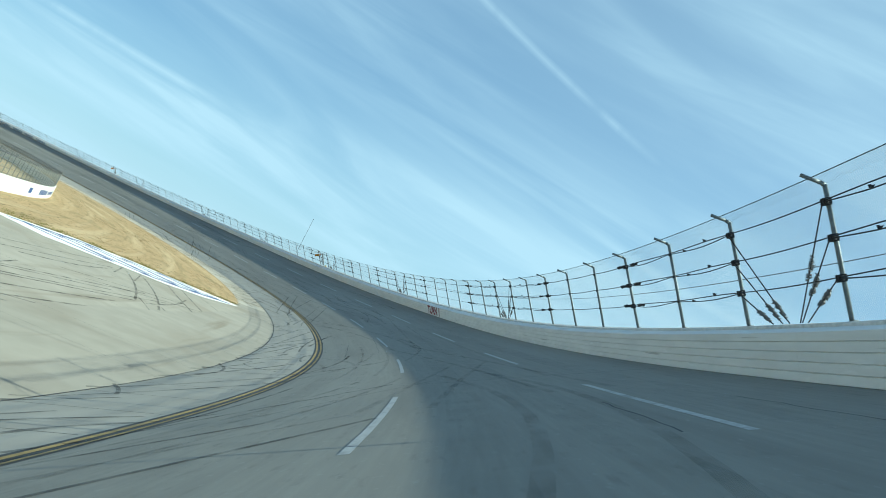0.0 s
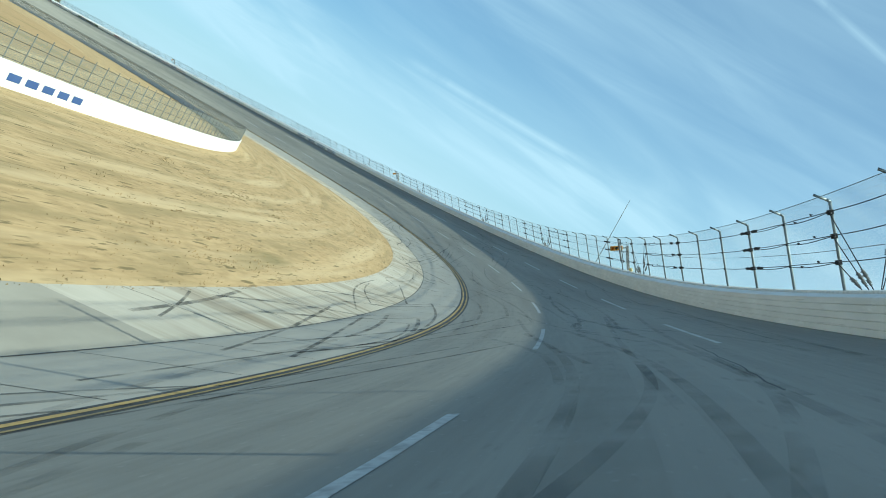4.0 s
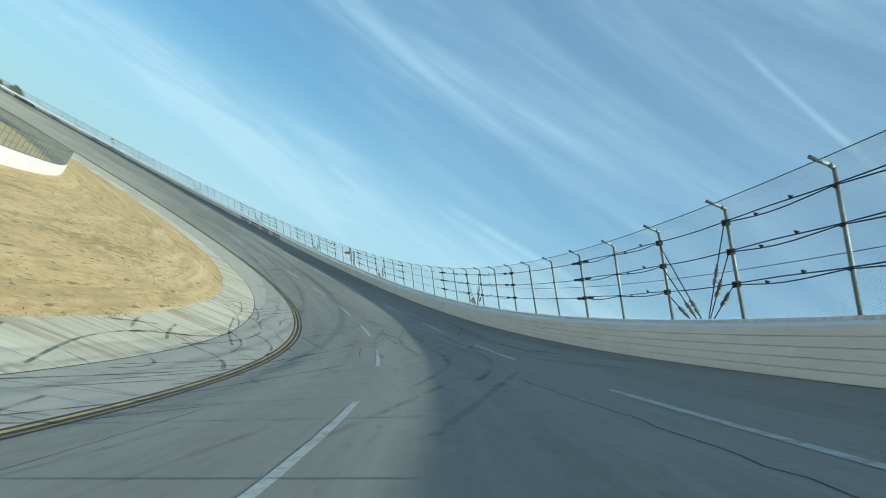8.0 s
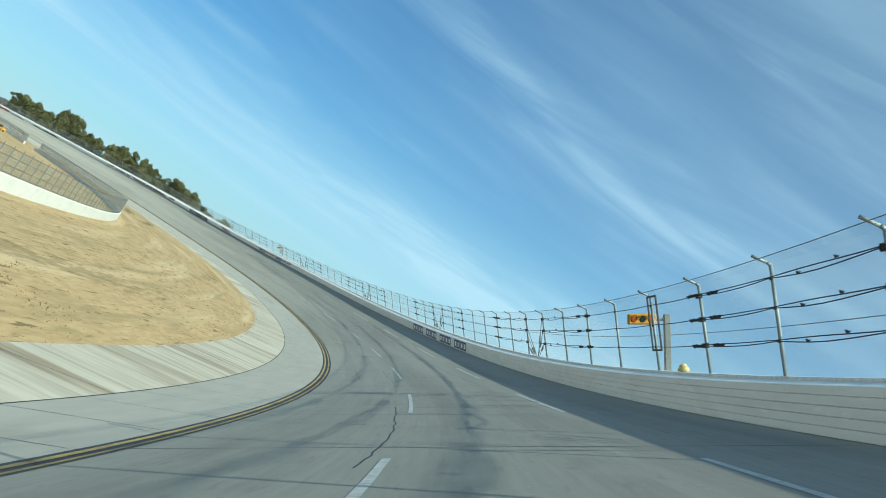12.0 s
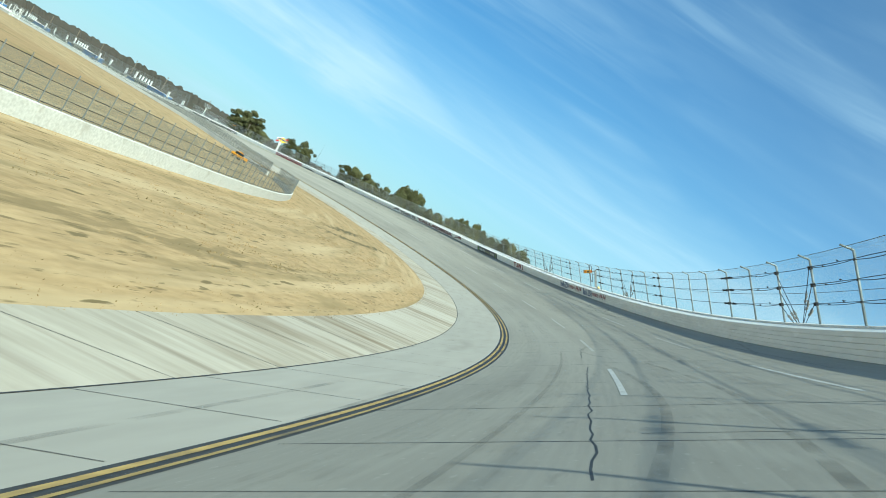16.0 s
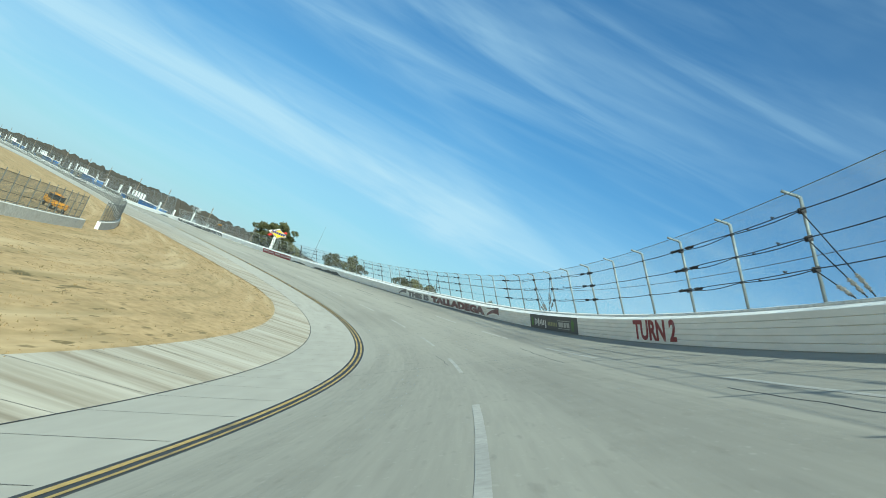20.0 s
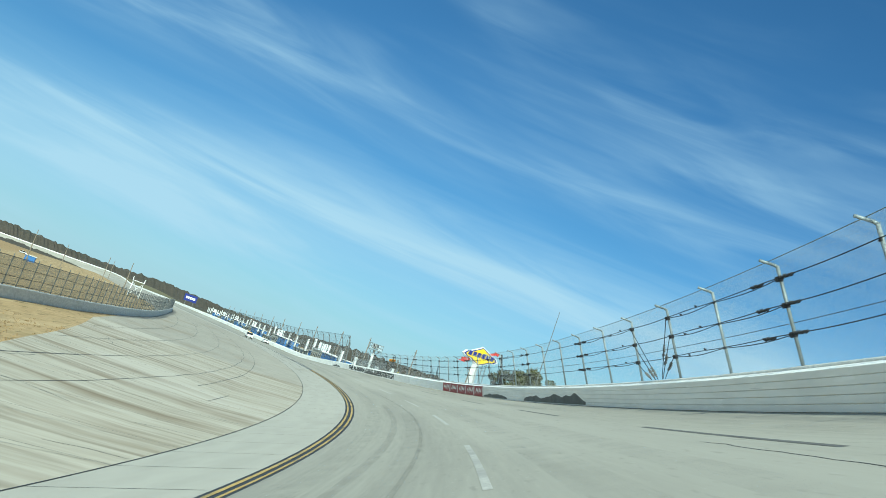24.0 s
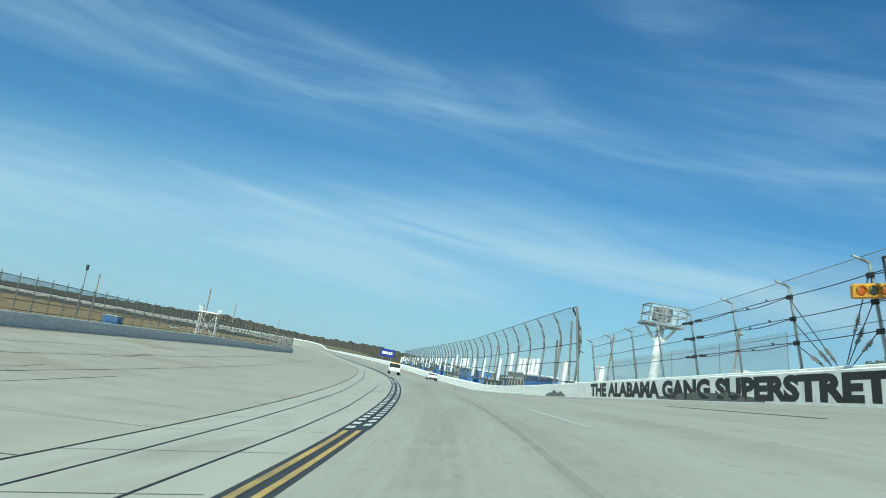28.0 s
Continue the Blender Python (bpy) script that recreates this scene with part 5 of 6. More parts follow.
# the wood that curves round outside the banking: stands of pines in x, y, height of the tops, number, and lower trees between them
STANDS = ((462, 752, 21.0, 4), (490, 706, 21.0, 7), (536, 775, 29.0, 8), (560, 735, 27.5, 8), (546, 642, 24.0, 7), (532, 566, 21.0, 6), (528, 520, 18.5, 5))
stand_rnd = random.Random(17)
TALL = (18.0, 20.0, 16.0)
grove = []
for x, y, top, n in STANDS:
    for k in range(n):
        grove.append((x + stand_rnd.uniform(-9, 9), y + stand_rnd.uniform(-11, 11), top - stand_rnd.uniform(0, 4.5) * (k > 0), stand_rnd.uniform(0.72, 0.95)))
for (x0, y0, h0, n0), (x1, y1, h1, n1) in zip(STANDS[1:-1], STANDS[2:]):
    for k in range(12):
        w = (k + stand_rnd.random()) / 12
        grove.append((x0 + (x1 - x0) * w + stand_rnd.uniform(-5, 5), y0 + (y1 - y0) * w + stand_rnd.uniform(-5, 5), h0 + (h1 - h0) * w - stand_rnd.uniform(4.5, 8.5), stand_rnd.uniform(0.7, 0.95)))
for q, (x, y, top, girth) in enumerate(grove):
    copy_thing(PINES[q % 3], Matrix.Translation((x, y, FLOOR - 0.1)) @ Matrix.Rotation(1.7 * q, 4, "Z") @ Matrix.Diagonal((girth, girth, (top - FLOOR) / TALL[q % 3], 1)))
for q, (x, y) in enumerate(((523, 500), (519, 488), (516, 474), (512, 462), (525, 512))):
    copy_thing(BARES[q % 2], Matrix.Translation((x, y, FLOOR - 0.1)) @ Matrix.Rotation(q, 4, "Z") @ Matrix.Scale((1.75, 1.9, 1.6, 1.55, 2.0)[q], 4))


# ---- infield wall with its fence, beyond the grass ----
def inner_u(s):
    return float(np.interp(s, [84, 192, 245, 480, 650, 790, 830, 940, 990, 1100], [-40, -38, -37.5, -33, -29.7, -30.5, -28.3, -26.2, -24, -17]))


def low_wall(s0, s1, u_of, height_of, name, label, step=6.0, wire=2.4):
    """A white concrete wall in blocks with a wire fence on top, following the track inside."""
    root = thing(name, label, "wall", group="infield walls")
    n = int((s1 - s0) / step)
    posts = []
    for k in range(n):
        a, b = s0 + k * step, s0 + (k + 1) * step - 0.02
        height = height_of(a)
        pts = []
        for q, s in ((0, a), (1, b)):
            c, t, nn, bb = at(s)
            foot = place(s, u_of(s))
            zf = land_z(s, u_of(s))
            for du, h in ((0.0, -0.4), (0.0, height - 0.05), (-0.05, height), (-0.4, height), (-0.45, height - 0.05), (-0.45, -0.4)):
                pts.append((foot[0] + nn[0] * du, foot[1] + nn[1] * du, zf + h))
            posts.append(Vector((foot[0] - nn[0] * 0.22, foot[1] - nn[1] * 0.22, zf + height))) if q == 0 else None
        middle = 0.5 * (a + b)
        nn, foot = at(middle)[2], place(middle, u_of(middle))
        posts.append(Vector((foot[0] - nn[0] * 0.22, foot[1] - nn[1] * 0.22, land_z(middle, u_of(middle)) + height)))
        f = [(j, (j + 1) % 6, 6 + (j + 1) % 6, 6 + j) for j in range(6)] + [tuple(range(5, -1, -1)), tuple(range(6, 12))]
        part("wall_block", mesh_of("wall_block", pts, f, INWALL, [(p[0] * 0.7 + p[1] * 0.7, p[2]) for p in pts]), root)
    bm = bmesh.new()
    rod(bm, (0, 0, -0.02), (0, 0, wire), 0.045, sides=6)
    rod(bm, (0, 0, wire - 0.02), (0.0, 0.0, wire + 0.25), 0.04, sides=6)
    pm = bm_mesh("post", bm, GREYPOLE)
    for p in posts:
        part("post", pm, root, m=Matrix.Translation(p))
    for h in (0.15, wire * 0.34, wire * 0.67, wire):
        v, f = tube([p + Vector((0, 0, h)) for p in posts], 0.022, 4)
        part("cable", mesh_of("cable", v, f, CABLE), root)
    for a, b in zip(posts[:-1], posts[1:]):
        d = (b - a).length
        part("mesh_panel", mesh_of("mesh_panel", [a, b, b + Vector((0, 0, wire)), a + Vector((0, 0, wire))], [(0, 1, 2, 3)], INFIELDWIRE, [(0, 0), (d, 0), (d, wire), (0, wire)]), root)
    return root


INWALL = mat("whitewashed_concrete", (0.60, 0.60, 0.57), (0.50, 0.50, 0.47), 0.8, fine=4.0, broad=0.5, bump=0.05, coords="UV", patch=(0.38, 0.36, 0.31), patch_scale=0.6, patch_low=0.6, patch_high=0.8)
for s0, s1 in ((44.0, 704.0), (716.0, 1100.0)):
    low_wall(s0, s1, inner_u, lambda s: float(np.interp(s, (330, 480, 650), (2.0, 1.4, 1.0))), "infield_wall", "whitewashed low concrete wall with a wire fence", step=6.0)

# ---- camera tower, tow truck and sheds of the infield ----
def scaffold_tower(m, height=6.5, w=3.2):
    root = thing("camera_tower", "white scaffold camera tower standing in the infield", "tower", m)
    for x in (-1, 1):
        for y in (-1, 1):
            part("leg", bm_mesh("leg", rod(bmesh.new(), (x * w * 0.56, y * w * 0.56, 0), (x * w / 2, y * w / 2, height), 0.12, sides=6), FADED), root)
    for y in (-1, 1):
        for a, b in (((-1, 0), (1, 1)), ((1, 0), (-1, 1))):
            part("brace", bm_mesh("brace", rod(bmesh.new(), (a[0] * w * 0.55, y * w * 0.55, height * 0.05), (b[0] * w / 2, y * w / 2, height * 0.95), 0.07, sides=5), FADED), root)
            part("brace", bm_mesh("brace", rod(bmesh.new(), (y * w * 0.55, a[0] * w * 0.55, height * 0.05), (y * w / 2, b[0] * w / 2, height * 0.95), 0.07, sides=5), FADED), root)
    part("deck", bm_mesh("deck", boxed((w + 1.6, w + 0.6, 0.22, 0, 0, height)), FADED), root)
    for x in np.linspace(-1, 1, 4):
        for y in (-1, 1):
            part("rail_post", bm_mesh("rail_post", rod(bmesh.new(), (x * (w / 2 + 0.75), y * (w / 2 + 0.25), height + 0.2), (x * (w / 2 + 0.75), y * (w / 2 + 0.25), height + 1.3), 0.05, sides=5), FADED), root)
    for y in (-1, 1):
        part("rail", bm_mesh("rail", rod(bmesh.new(), (-(w / 2 + 0.8), y * (w / 2 + 0.25), height + 1.25), (w / 2 + 0.8, y * (w / 2 + 0.25), height + 1.25), 0.05, sides=5), FADED), root)
    return root


def wheel_mesh(r, w):
    bm = bmesh.new()
    bmesh.ops.create_cone(bm, cap_ends=True, segments=18, radius1=r, radius2=r, depth=w, matrix=Matrix.Rotation(math.pi / 2, 4, "X"))
    bmesh.ops.bevel(bm, geom=[e for e in bm.edges if len(e.link_faces) == 2 and e.calc_face_angle(0) > 1], offset=0.05, segments=2, affect="EDGES")
    return bm


def add_wheels(root, xs, half, r, w=0.24):
    tm, rm = bm_mesh("tyre", wheel_mesh(r, w), TYRE, True), bm_mesh("rim", wheel_mesh(r * 0.62, w + 0.03), STEEL)
    for x in xs:
        for y in (-half, half):
            t = part("tyre", tm, root, m=Matrix.Translation((x, y, r)))
            part("rim", rm, t)


def loft(sections):
    """A skin over cross-sections (x, half width, floor, side top, roof half width, roof) with rounded shoulders."""
    V, F = [], []
    n = 12
    for x, hw, z0, z1, rw, z2 in sections:
        V += [(x, -hw * 0.9, z0), (x, -hw, z0 + 0.18), (x, -hw, z1 - 0.1), (x, -hw * 0.96, z1), (x, -rw, z2 - 0.03), (x, -rw * 0.7, z2),
              (x, rw * 0.7, z2), (x, rw, z2 - 0.03), (x, hw * 0.96, z1), (x, hw, z1 - 0.1), (x, hw, z0 + 0.18), (x, hw * 0.9, z0)]
    for k in range(len(sections) - 1):
        for j in range(n):
            q = (j + 1) % n
            F.append((k * n + j, k * n + q, (k + 1) * n + q, (k + 1) * n + j))
    F += [tuple(range(n)), tuple(len(V) - 1 - j for j in range(n))]
    return V, F


def sports_car(m, label):
    """A low two-seat coupe; x is its nose."""
    root = thing("sports_car", label, "car", m, group="cars on the track")
    V, F = loft([(-2.22, 0.78, 0.42, 0.80, 0.70, 0.86), (-2.1, 0.93, 0.25, 0.92, 0.80, 0.98), (-1.45, 0.98, 0.2, 0.93, 0.72, 1.0), (-0.6, 0.96, 0.18, 0.86, 0.66, 0.92),
                 (0.6, 0.95, 0.18, 0.84, 0.64, 0.88), (1.4, 0.95, 0.2, 0.78, 0.62, 0.80), (2.0, 0.9, 0.22, 0.62, 0.55, 0.64), (2.25, 0.7, 0.28, 0.48, 0.5, 0.5)])
    part("body", mesh_of("body", V, F, CARWHITE, smooth=False), root)
    V, F = loft([(-1.6, 0.7, 0.9, 0.95, 0.45, 0.98), (-0.9, 0.78, 0.85, 0.95, 0.52, 1.17), (-0.1, 0.8, 0.82, 0.92, 0.55, 1.23), (0.35, 0.8, 0.82, 0.9, 0.55, 1.16), (1.0, 0.76, 0.8, 0.84, 0.5, 0.86)])
    part("cabin_glass", mesh_of("cabin_glass", V, F, GLASS), root)
    part("roof", bm_mesh("roof", boxed((0.95, 1.06, 0.05, -0.35, 0, 1.19), bevel=0.02), CARWHITE), root)
    part("spoiler", bm_mesh("spoiler", boxed((0.3, 1.7, 0.04, -2.12, 0, 1.08), (0.12, 0.06, 0.12, -2.1, 0.6, 0.97), (0.12, 0.06, 0.12, -2.1, -0.6, 0.97)), TYRE), root, "black rear spoiler")
    part("diffuser", bm_mesh("diffuser", boxed((0.16, 1.6, 0.3, -2.2, 0, 0.2)), TYRE), root)
    part("number_plate", bm_mesh("number_plate", boxed((0.03, 0.32, 0.15, -2.24, 0, 0.6), bevel=0.005), PALE), root)
    for y in (-0.72, -0.48, 0.48, 0.72):
        part("tail_light", bm_mesh("tail_light", boxed((0.06, 0.2, 0.13, -2.2, y, 0.68)), TAILRED), root)
    add_wheels(root, (-1.35, 1.35), 0.86, 0.34)
    return root


def pickup(m, label, paint):
    root = thing("pickup_truck", label, "truck", m)
    part("body", bm_mesh("body", boxed((5.2, 1.9, 0.6, 0, 0, 0.5), (1.5, 1.84, 0.25, 1.8, 0, 1.08), bevel=0.08), paint), root)
    part("cab", bm_mesh("cab", boxed((1.9, 1.75, 0.75, 0.3, 0, 1.08), bevel=0.16), GLASS), root)
    part("roof", bm_mesh("roof", boxed((1.6, 1.6, 0.06, 0.25, 0, 1.8), bevel=0.02), paint), root)
    part("tailgate", bm_mesh("tailgate", boxed((0.08, 1.7, 0.45, -2.62, 0, 0.75), bevel=0.02), paint), root)
    part("light_bar", bm_mesh("light_bar", boxed((0.25, 1.2, 0.16, 0.25, 0, 1.86), bevel=0.03), ORANGE), root)
    for y in (-0.8, 0.8):
        part("tail_light", bm_mesh("tail_light", boxed((0.05, 0.16, 0.4, -2.62, y, 0.75)), TAILRED), root)
    add_wheels(root, (-1.65, 1.65), 0.82, 0.4, 0.26)
    return root


INNER_BARS = [(181.5 + 2.3 * k, 183.3 + 2.3 * k, 0.55, 1.35) for k in range(5)] + [(195.5 + 3.0 * k, 197.6 + 3.0 * k, 0.6, 1.2) for k in range(5)] + [(170.0, 173.0, 0.55, 1.35)]


def light_pole(m, h):
    root = thing("light_pole", "tall pole with a bank of floodlights in the infield", "light pole", m)
    part("shaft", bm_mesh("shaft", rod(bmesh.new(), (0, 0, -0.1), (0, 0, h), 0.25, 0.15), GREYPOLE), root)
    part("lamp_bank", bm_mesh("lamp_bank", boxed((2.6, 0.5, 2.0, 0, 0, h - 0.4), bevel=0.06), DARKSTEEL), root)
    return root


def back_panel(s0, s1, h):
    """A sheet of fine grey mesh hung low behind the ropes."""
    root = thing("screen_panel", "fine grey mesh sheet hung behind the fence ropes", "screen")
    n = 5
    ss = np.linspace(s0, s1, n)
    v = np.concatenate([place(ss, FU + 0.3, TOP + z) for z in (0.06, h)])
    uv = np.concatenate([np.stack([ss, np.full(n, z)], -1) for z in (0.06, h)])
    part("mesh_panel", mesh_of("mesh_panel", v, [(i, i + 1, i + n + 1, i + n) for i in range(n - 1)], SCREEN, uv), root)
    for s in ss:
        a, b = Vector(place(s, FU + 0.33, TOP - 0.05)), Vector(place(s, FU + 0.33, TOP + h))
        part("stake", bm_mesh("stake", rod(bmesh.new(), a, b, 0.025, sides=5), STEEL), root)
    return root


def shelter(s):
    """A pale board with a mesh window above it, in a steel frame on the wall."""
    root = thing("mesh_screen", "framed grey mesh screen on steel posts on the wall", "screen", frame_at(s, FU + 0.45, TOP))
    part("mesh_window", mesh_of("mesh_window", [(-2.5, 0.05, 0.58), (2.5, 0.05, 0.58), (2.5, 0.05, 1.35), (-2.5, 0.05, 1.35)], [(0, 1, 2, 3)], SCREEN, [(0, 0), (5.0, 0), (5.0, 0.77), (0, 0.77)]), root)
    for z in (0.55, 1.36):
        part("rail", bm_mesh("rail", boxed((5.3, 0.07, 0.07, 0, 0.03, z)), DARKSTEEL), root)
    for x in (-2.62, 2.62, 2.9):
        part("stile", bm_mesh("stile", boxed((0.08, 0.08, 2.9 if x > 0 else 1.5, x, 0.03, -0.05)), DARKSTEEL), root)
    part("brace", bm_mesh("brace", rod(bmesh.new(), (3.6, 0, 0), (2.9, 0.03, 2.3), 0.04, sides=6), DARKSTEEL), root)
    return root


def splice_post(s, h):
    root = thing("steel_post", "stout dark steel post joining two fences", "post", frame_at(s, FU + 0.1, TOP - 0.1), group="joining posts")
    part("shaft", bm_mesh("shaft", boxed((0.16, 0.16, h, 0, 0, 0), bevel=0.02), GREYPOLE), root)
    part("foot", bm_mesh("foot", boxed((0.34, 0.3, 0.08, 0, 0, 0.0)), GREYPOLE), root)
    return root



for a, b, h0, h1 in INNER_BARS:
    n = 4
    ss = np.linspace(a, b, n)
    v = [tuple(place(x, inner_u(x) + 0.012)[:2]) + (land_z(x, inner_u(x)) + h,) for h in (h0, h1) for x in ss]
    tagged(new("wall_emblem", mesh_of("wall_emblem", v, [(i, i + 1, i + n + 1, i + n) for i in range(n - 1)], BLUEPAINT)), "blue painted block on the whitewashed infield wall", "emblem", "blue blocks on the infield wall")
light_pole(level_at(1220.0, -96.0, FLOOR), 17.0)
for s, u in ((1230.0, -150.0), (1400.0, -86.0), (1412.0, -85.0)):
    pickup(level_at(s, u, FLOOR, 20), "white pickup truck parked in the infield", CARWHITE)
back_panel(898.3, 930.0, 1.4)
shelter(817.0)
for s, h in ((944.0, 5.4), (951.0, 4.2)):
    splice_post(s, h)
scaffold_tower(level_at(1050.0, -33.0, land_z(1050.0, -33.0)), 5.0, 3.2)
sports_car(frame_at(1045.0, 11.0), "small white two-seat sports car driving on the straight")
pickup(level_at(1026.0, 2.4, float(place(1026.0, 2.4)[2])), "white pickup truck by the edge of the straight", CARWHITE)
pickup(level_at(725.0, -37.0, land_z(725.0, -37.0), 25), "orange-yellow tow truck parked behind the infield wall", ORANGE)


# ---- fuel company sign on its pylon ----
def outline_sign(points, depth, material, name, y0=0.0):
    """A flat board cut to an outline in x and z, with thickness along y."""
    bm = bmesh.new()
    f = bm.faces.new([bm.verts.new((x, y0, z)) for x, z in points])
    r = bmesh.ops.extrude_face_region(bm, geom=[f])
    bmesh.ops.translate(bm, verts=[v for v in r["geom"] if isinstance(v, bmesh.types.BMVert)], vec=(0, depth, 0))
    bmesh.ops.recalc_face_normals(bm, faces=bm.faces)
    return bm_mesh(name, bm, material)


def pylon_sign(m, base, w=9.0, h=4.4):
    """Faces -y. A lozenge with a cross arrow, on a leaning pylon with a ladder."""
    root = thing("pylon_sign", "yellow lozenge sign with blue border on a white pylon", "sign", m)
    loz = [(-w / 2, 0.42 * h), (-0.42 * w, 0.60 * h), (-0.30 * w, 0.64 * h), (0.0, h), (0.30 * w, 0.72 * h), (w * 0.42, 0.66 * h), (w / 2, 0.50 * h), (0.42 * w, 0.36 * h), (0.30 * w, 0.32 * h), (0.0, 0.0), (-0.30 * w, 0.28 * h), (-0.42 * w, 0.30 * h)]

    def shrunk(k):
        return [(x * k, h / 2 + (z - h / 2) * k + base) for x, z in loz]
    part("backing", outline_sign(shrunk(1.06), 0.5, PALE, "backing"), root, "white sign box")
    part("border", outline_sign(shrunk(0.99), 0.03, LOGOBLUE, "border", -0.03), root, "blue border")
    part("face", outline_sign(shrunk(0.88), 0.03, LOGOYELLOW, "face", -0.06), root, "yellow face")
    for k in range(6):
        x = -0.385 * w + k * 0.13 * w
        sl = 0.02 * w
        z = base + 0.40 * h + 0.012 * h * k
        part("emblem_bar", outline_sign([(x, z), (x + 0.105 * w, z), (x + 0.105 * w + sl, z + 0.24 * h), (x + sl, z + 0.24 * h)], 0.03, LOGOBLUE, "emblem_bar", -0.09), root)
    arrow = [(0.22 * w, 0.80 * h), (0.40 * w, 0.95 * h), (0.38 * w, 1.04 * h), (0.52 * w, 1.0 * h), (0.50 * w, 0.82 * h), (0.45 * w, 0.88 * h), (0.30 * w, 0.70 * h)]
    part("arrow_head", outline_sign([(x, z + base) for x, z in arrow], 0.25, LOGORED, "arrow_head", 0.25), root, "red arrow tip")
    tail = [(-0.22 * w, 0.20 * h), (-0.30 * w, 0.30 * h), (-0.50 * w, 0.14 * h), (-0.47 * w, 0.04 * h), (-0.56 * w, -0.04 * h), (-0.38 * w, -0.06 * h), (-0.36 * w, 0.02 * h)]
    part("arrow_tail", outline_sign([(x, z + base) for x, z in tail], 0.25, LOGORED, "arrow_tail", 0.25), root, "red arrow tail")
    bm = bmesh.new()
    for a, b in zip(((0.2, 0.4, 0), (0.1, 0.4, base * 0.5)), ((0.1, 0.4, base * 0.5), (-0.3, 0.4, base + h * 0.4))):
        rod(bm, a, b, 0.56, 0.5, sides=4)
    part("pylon", bm_mesh("pylon", bm, FADED), root, "white tapered pylon")
    for x in (1.2, 1.75):
        part("ladder_rail", bm_mesh("ladder_rail", rod(bmesh.new(), (x + 0.2, 0.5, 0), (x - 0.3, 0.5, base + 0.2 * h), 0.07, sides=5), STEEL), root)
    n = int(base / 0.6)
    for k in range(n):
        z = 0.4 + k * 0.6
        part("rung", bm_mesh("rung", rod(bmesh.new(), (1.4 - 0.5 * z / base, 0.5, z), (1.95 - 0.5 * z / base, 0.5, z), 0.035, sides=4), STEEL), root)
    return root


pylon_sign(level_at(859.0, 19.9, FLOOR, -80), 11.6, 5.2, 2.6)


# ---- raised camera platform on a white mast ----
def platform(m, base):
    root = thing("camera_platform", "caged steel viewing platform on a tapered white mast", "platform", m)
    part("mast", bm_mesh("mast", rod(bmesh.new(), (0, 0, 0), (0, 0, base), 0.45, 0.25, sides=10), FADED), root, "tapered white mast")
    part("floor_deck", bm_mesh("floor_deck", boxed((2.7, 2.2, 0.16, 0, 0, base)), STEEL), root)
    part("cabin", bm_mesh("cabin", boxed((1.1, 1.0, 0.9, 0, 0, base + 0.35)), DARKSTEEL), root)
    for x in (-1.15, 0, 1.35):
        for y in (-1.1, 1.1):
            part("rail_post", bm_mesh("rail_post", rod(bmesh.new(), (x, y, base + 0.2), (x, y, base + 1.35), 0.06, sides=5), STEEL), root)
    for z in (0.75, 1.35):
        for y in (-1.1, 1.1):
            part("rail", bm_mesh("rail", rod(bmesh.new(), (-1.15, y, base + z), (1.35, y, base + z), 0.05, sides=5), STEEL), root)
        for x in (-1.15, 1.35):
            part("rail", bm_mesh("rail", rod(bmesh.new(), (x, -1.1, base + z), (x, 1.1, base + z), 0.05, sides=5), STEEL), root)
    for y in (-1.1, 1.1):
        part("mesh_panel", mesh_of("mesh_panel", [(-1.15, y, base + 0.2), (1.35, y, base + 0.2), (1.35, y, base + 1.35), (-1.15, y, base + 1.35)], [(0, 1, 2, 3)], MESHWIRE, [(0, 0), (2.7, 0), (2.7, 1.15), (0, 1.15)]), root)
    for x in (-1, 1):
        part("bracket", bm_mesh("bracket", rod(bmesh.new(), (0.3 * x, 0, base - 1.0), (1.1 * x, 0, base), 0.09, sides=5), FADED), root)
    return root


platform(level_at(927.0, 17.0, FLOOR, -90), 10.0)

# ---- higher curved fence: it leaves the wall where the straight begins and runs on in one line ----
LINE_A = radians(118.16)
LINE_D, LINE_N = Vector((math.cos(LINE_A), math.sin(LINE_A), 0)), Vector((math.sin(LINE_A), -math.cos(LINE_A), 0))
TH, TALL_P0 = 6.1, Vector(place(941.0, FU, TOP))
tall = thing("tall_fence", "high curved-top chain link fence along the back straight", "fence")
curve = [(0, 0.0, 0), (0, 0.0, TH * 0.55), (0, 0.18, TH * 0.72), (0, 0.6, TH * 0.88), (0, 1.15, TH)]
bm = bmesh.new()
for a, b in zip(curve[:-1], curve[1:]):
    rod(bm, a, b, 0.09, sides=7)
TPOST = bm_mesh("post", bm, GREYPOLE, True)
turn = Matrix.Rotation(LINE_A, 4, "Z")


def fence_base(k):
    return TALL_P0 + LINE_D * (8.0 * k) + Vector((0, 0, -1.35 * min(1.0, k / 9.0) - 0.05))


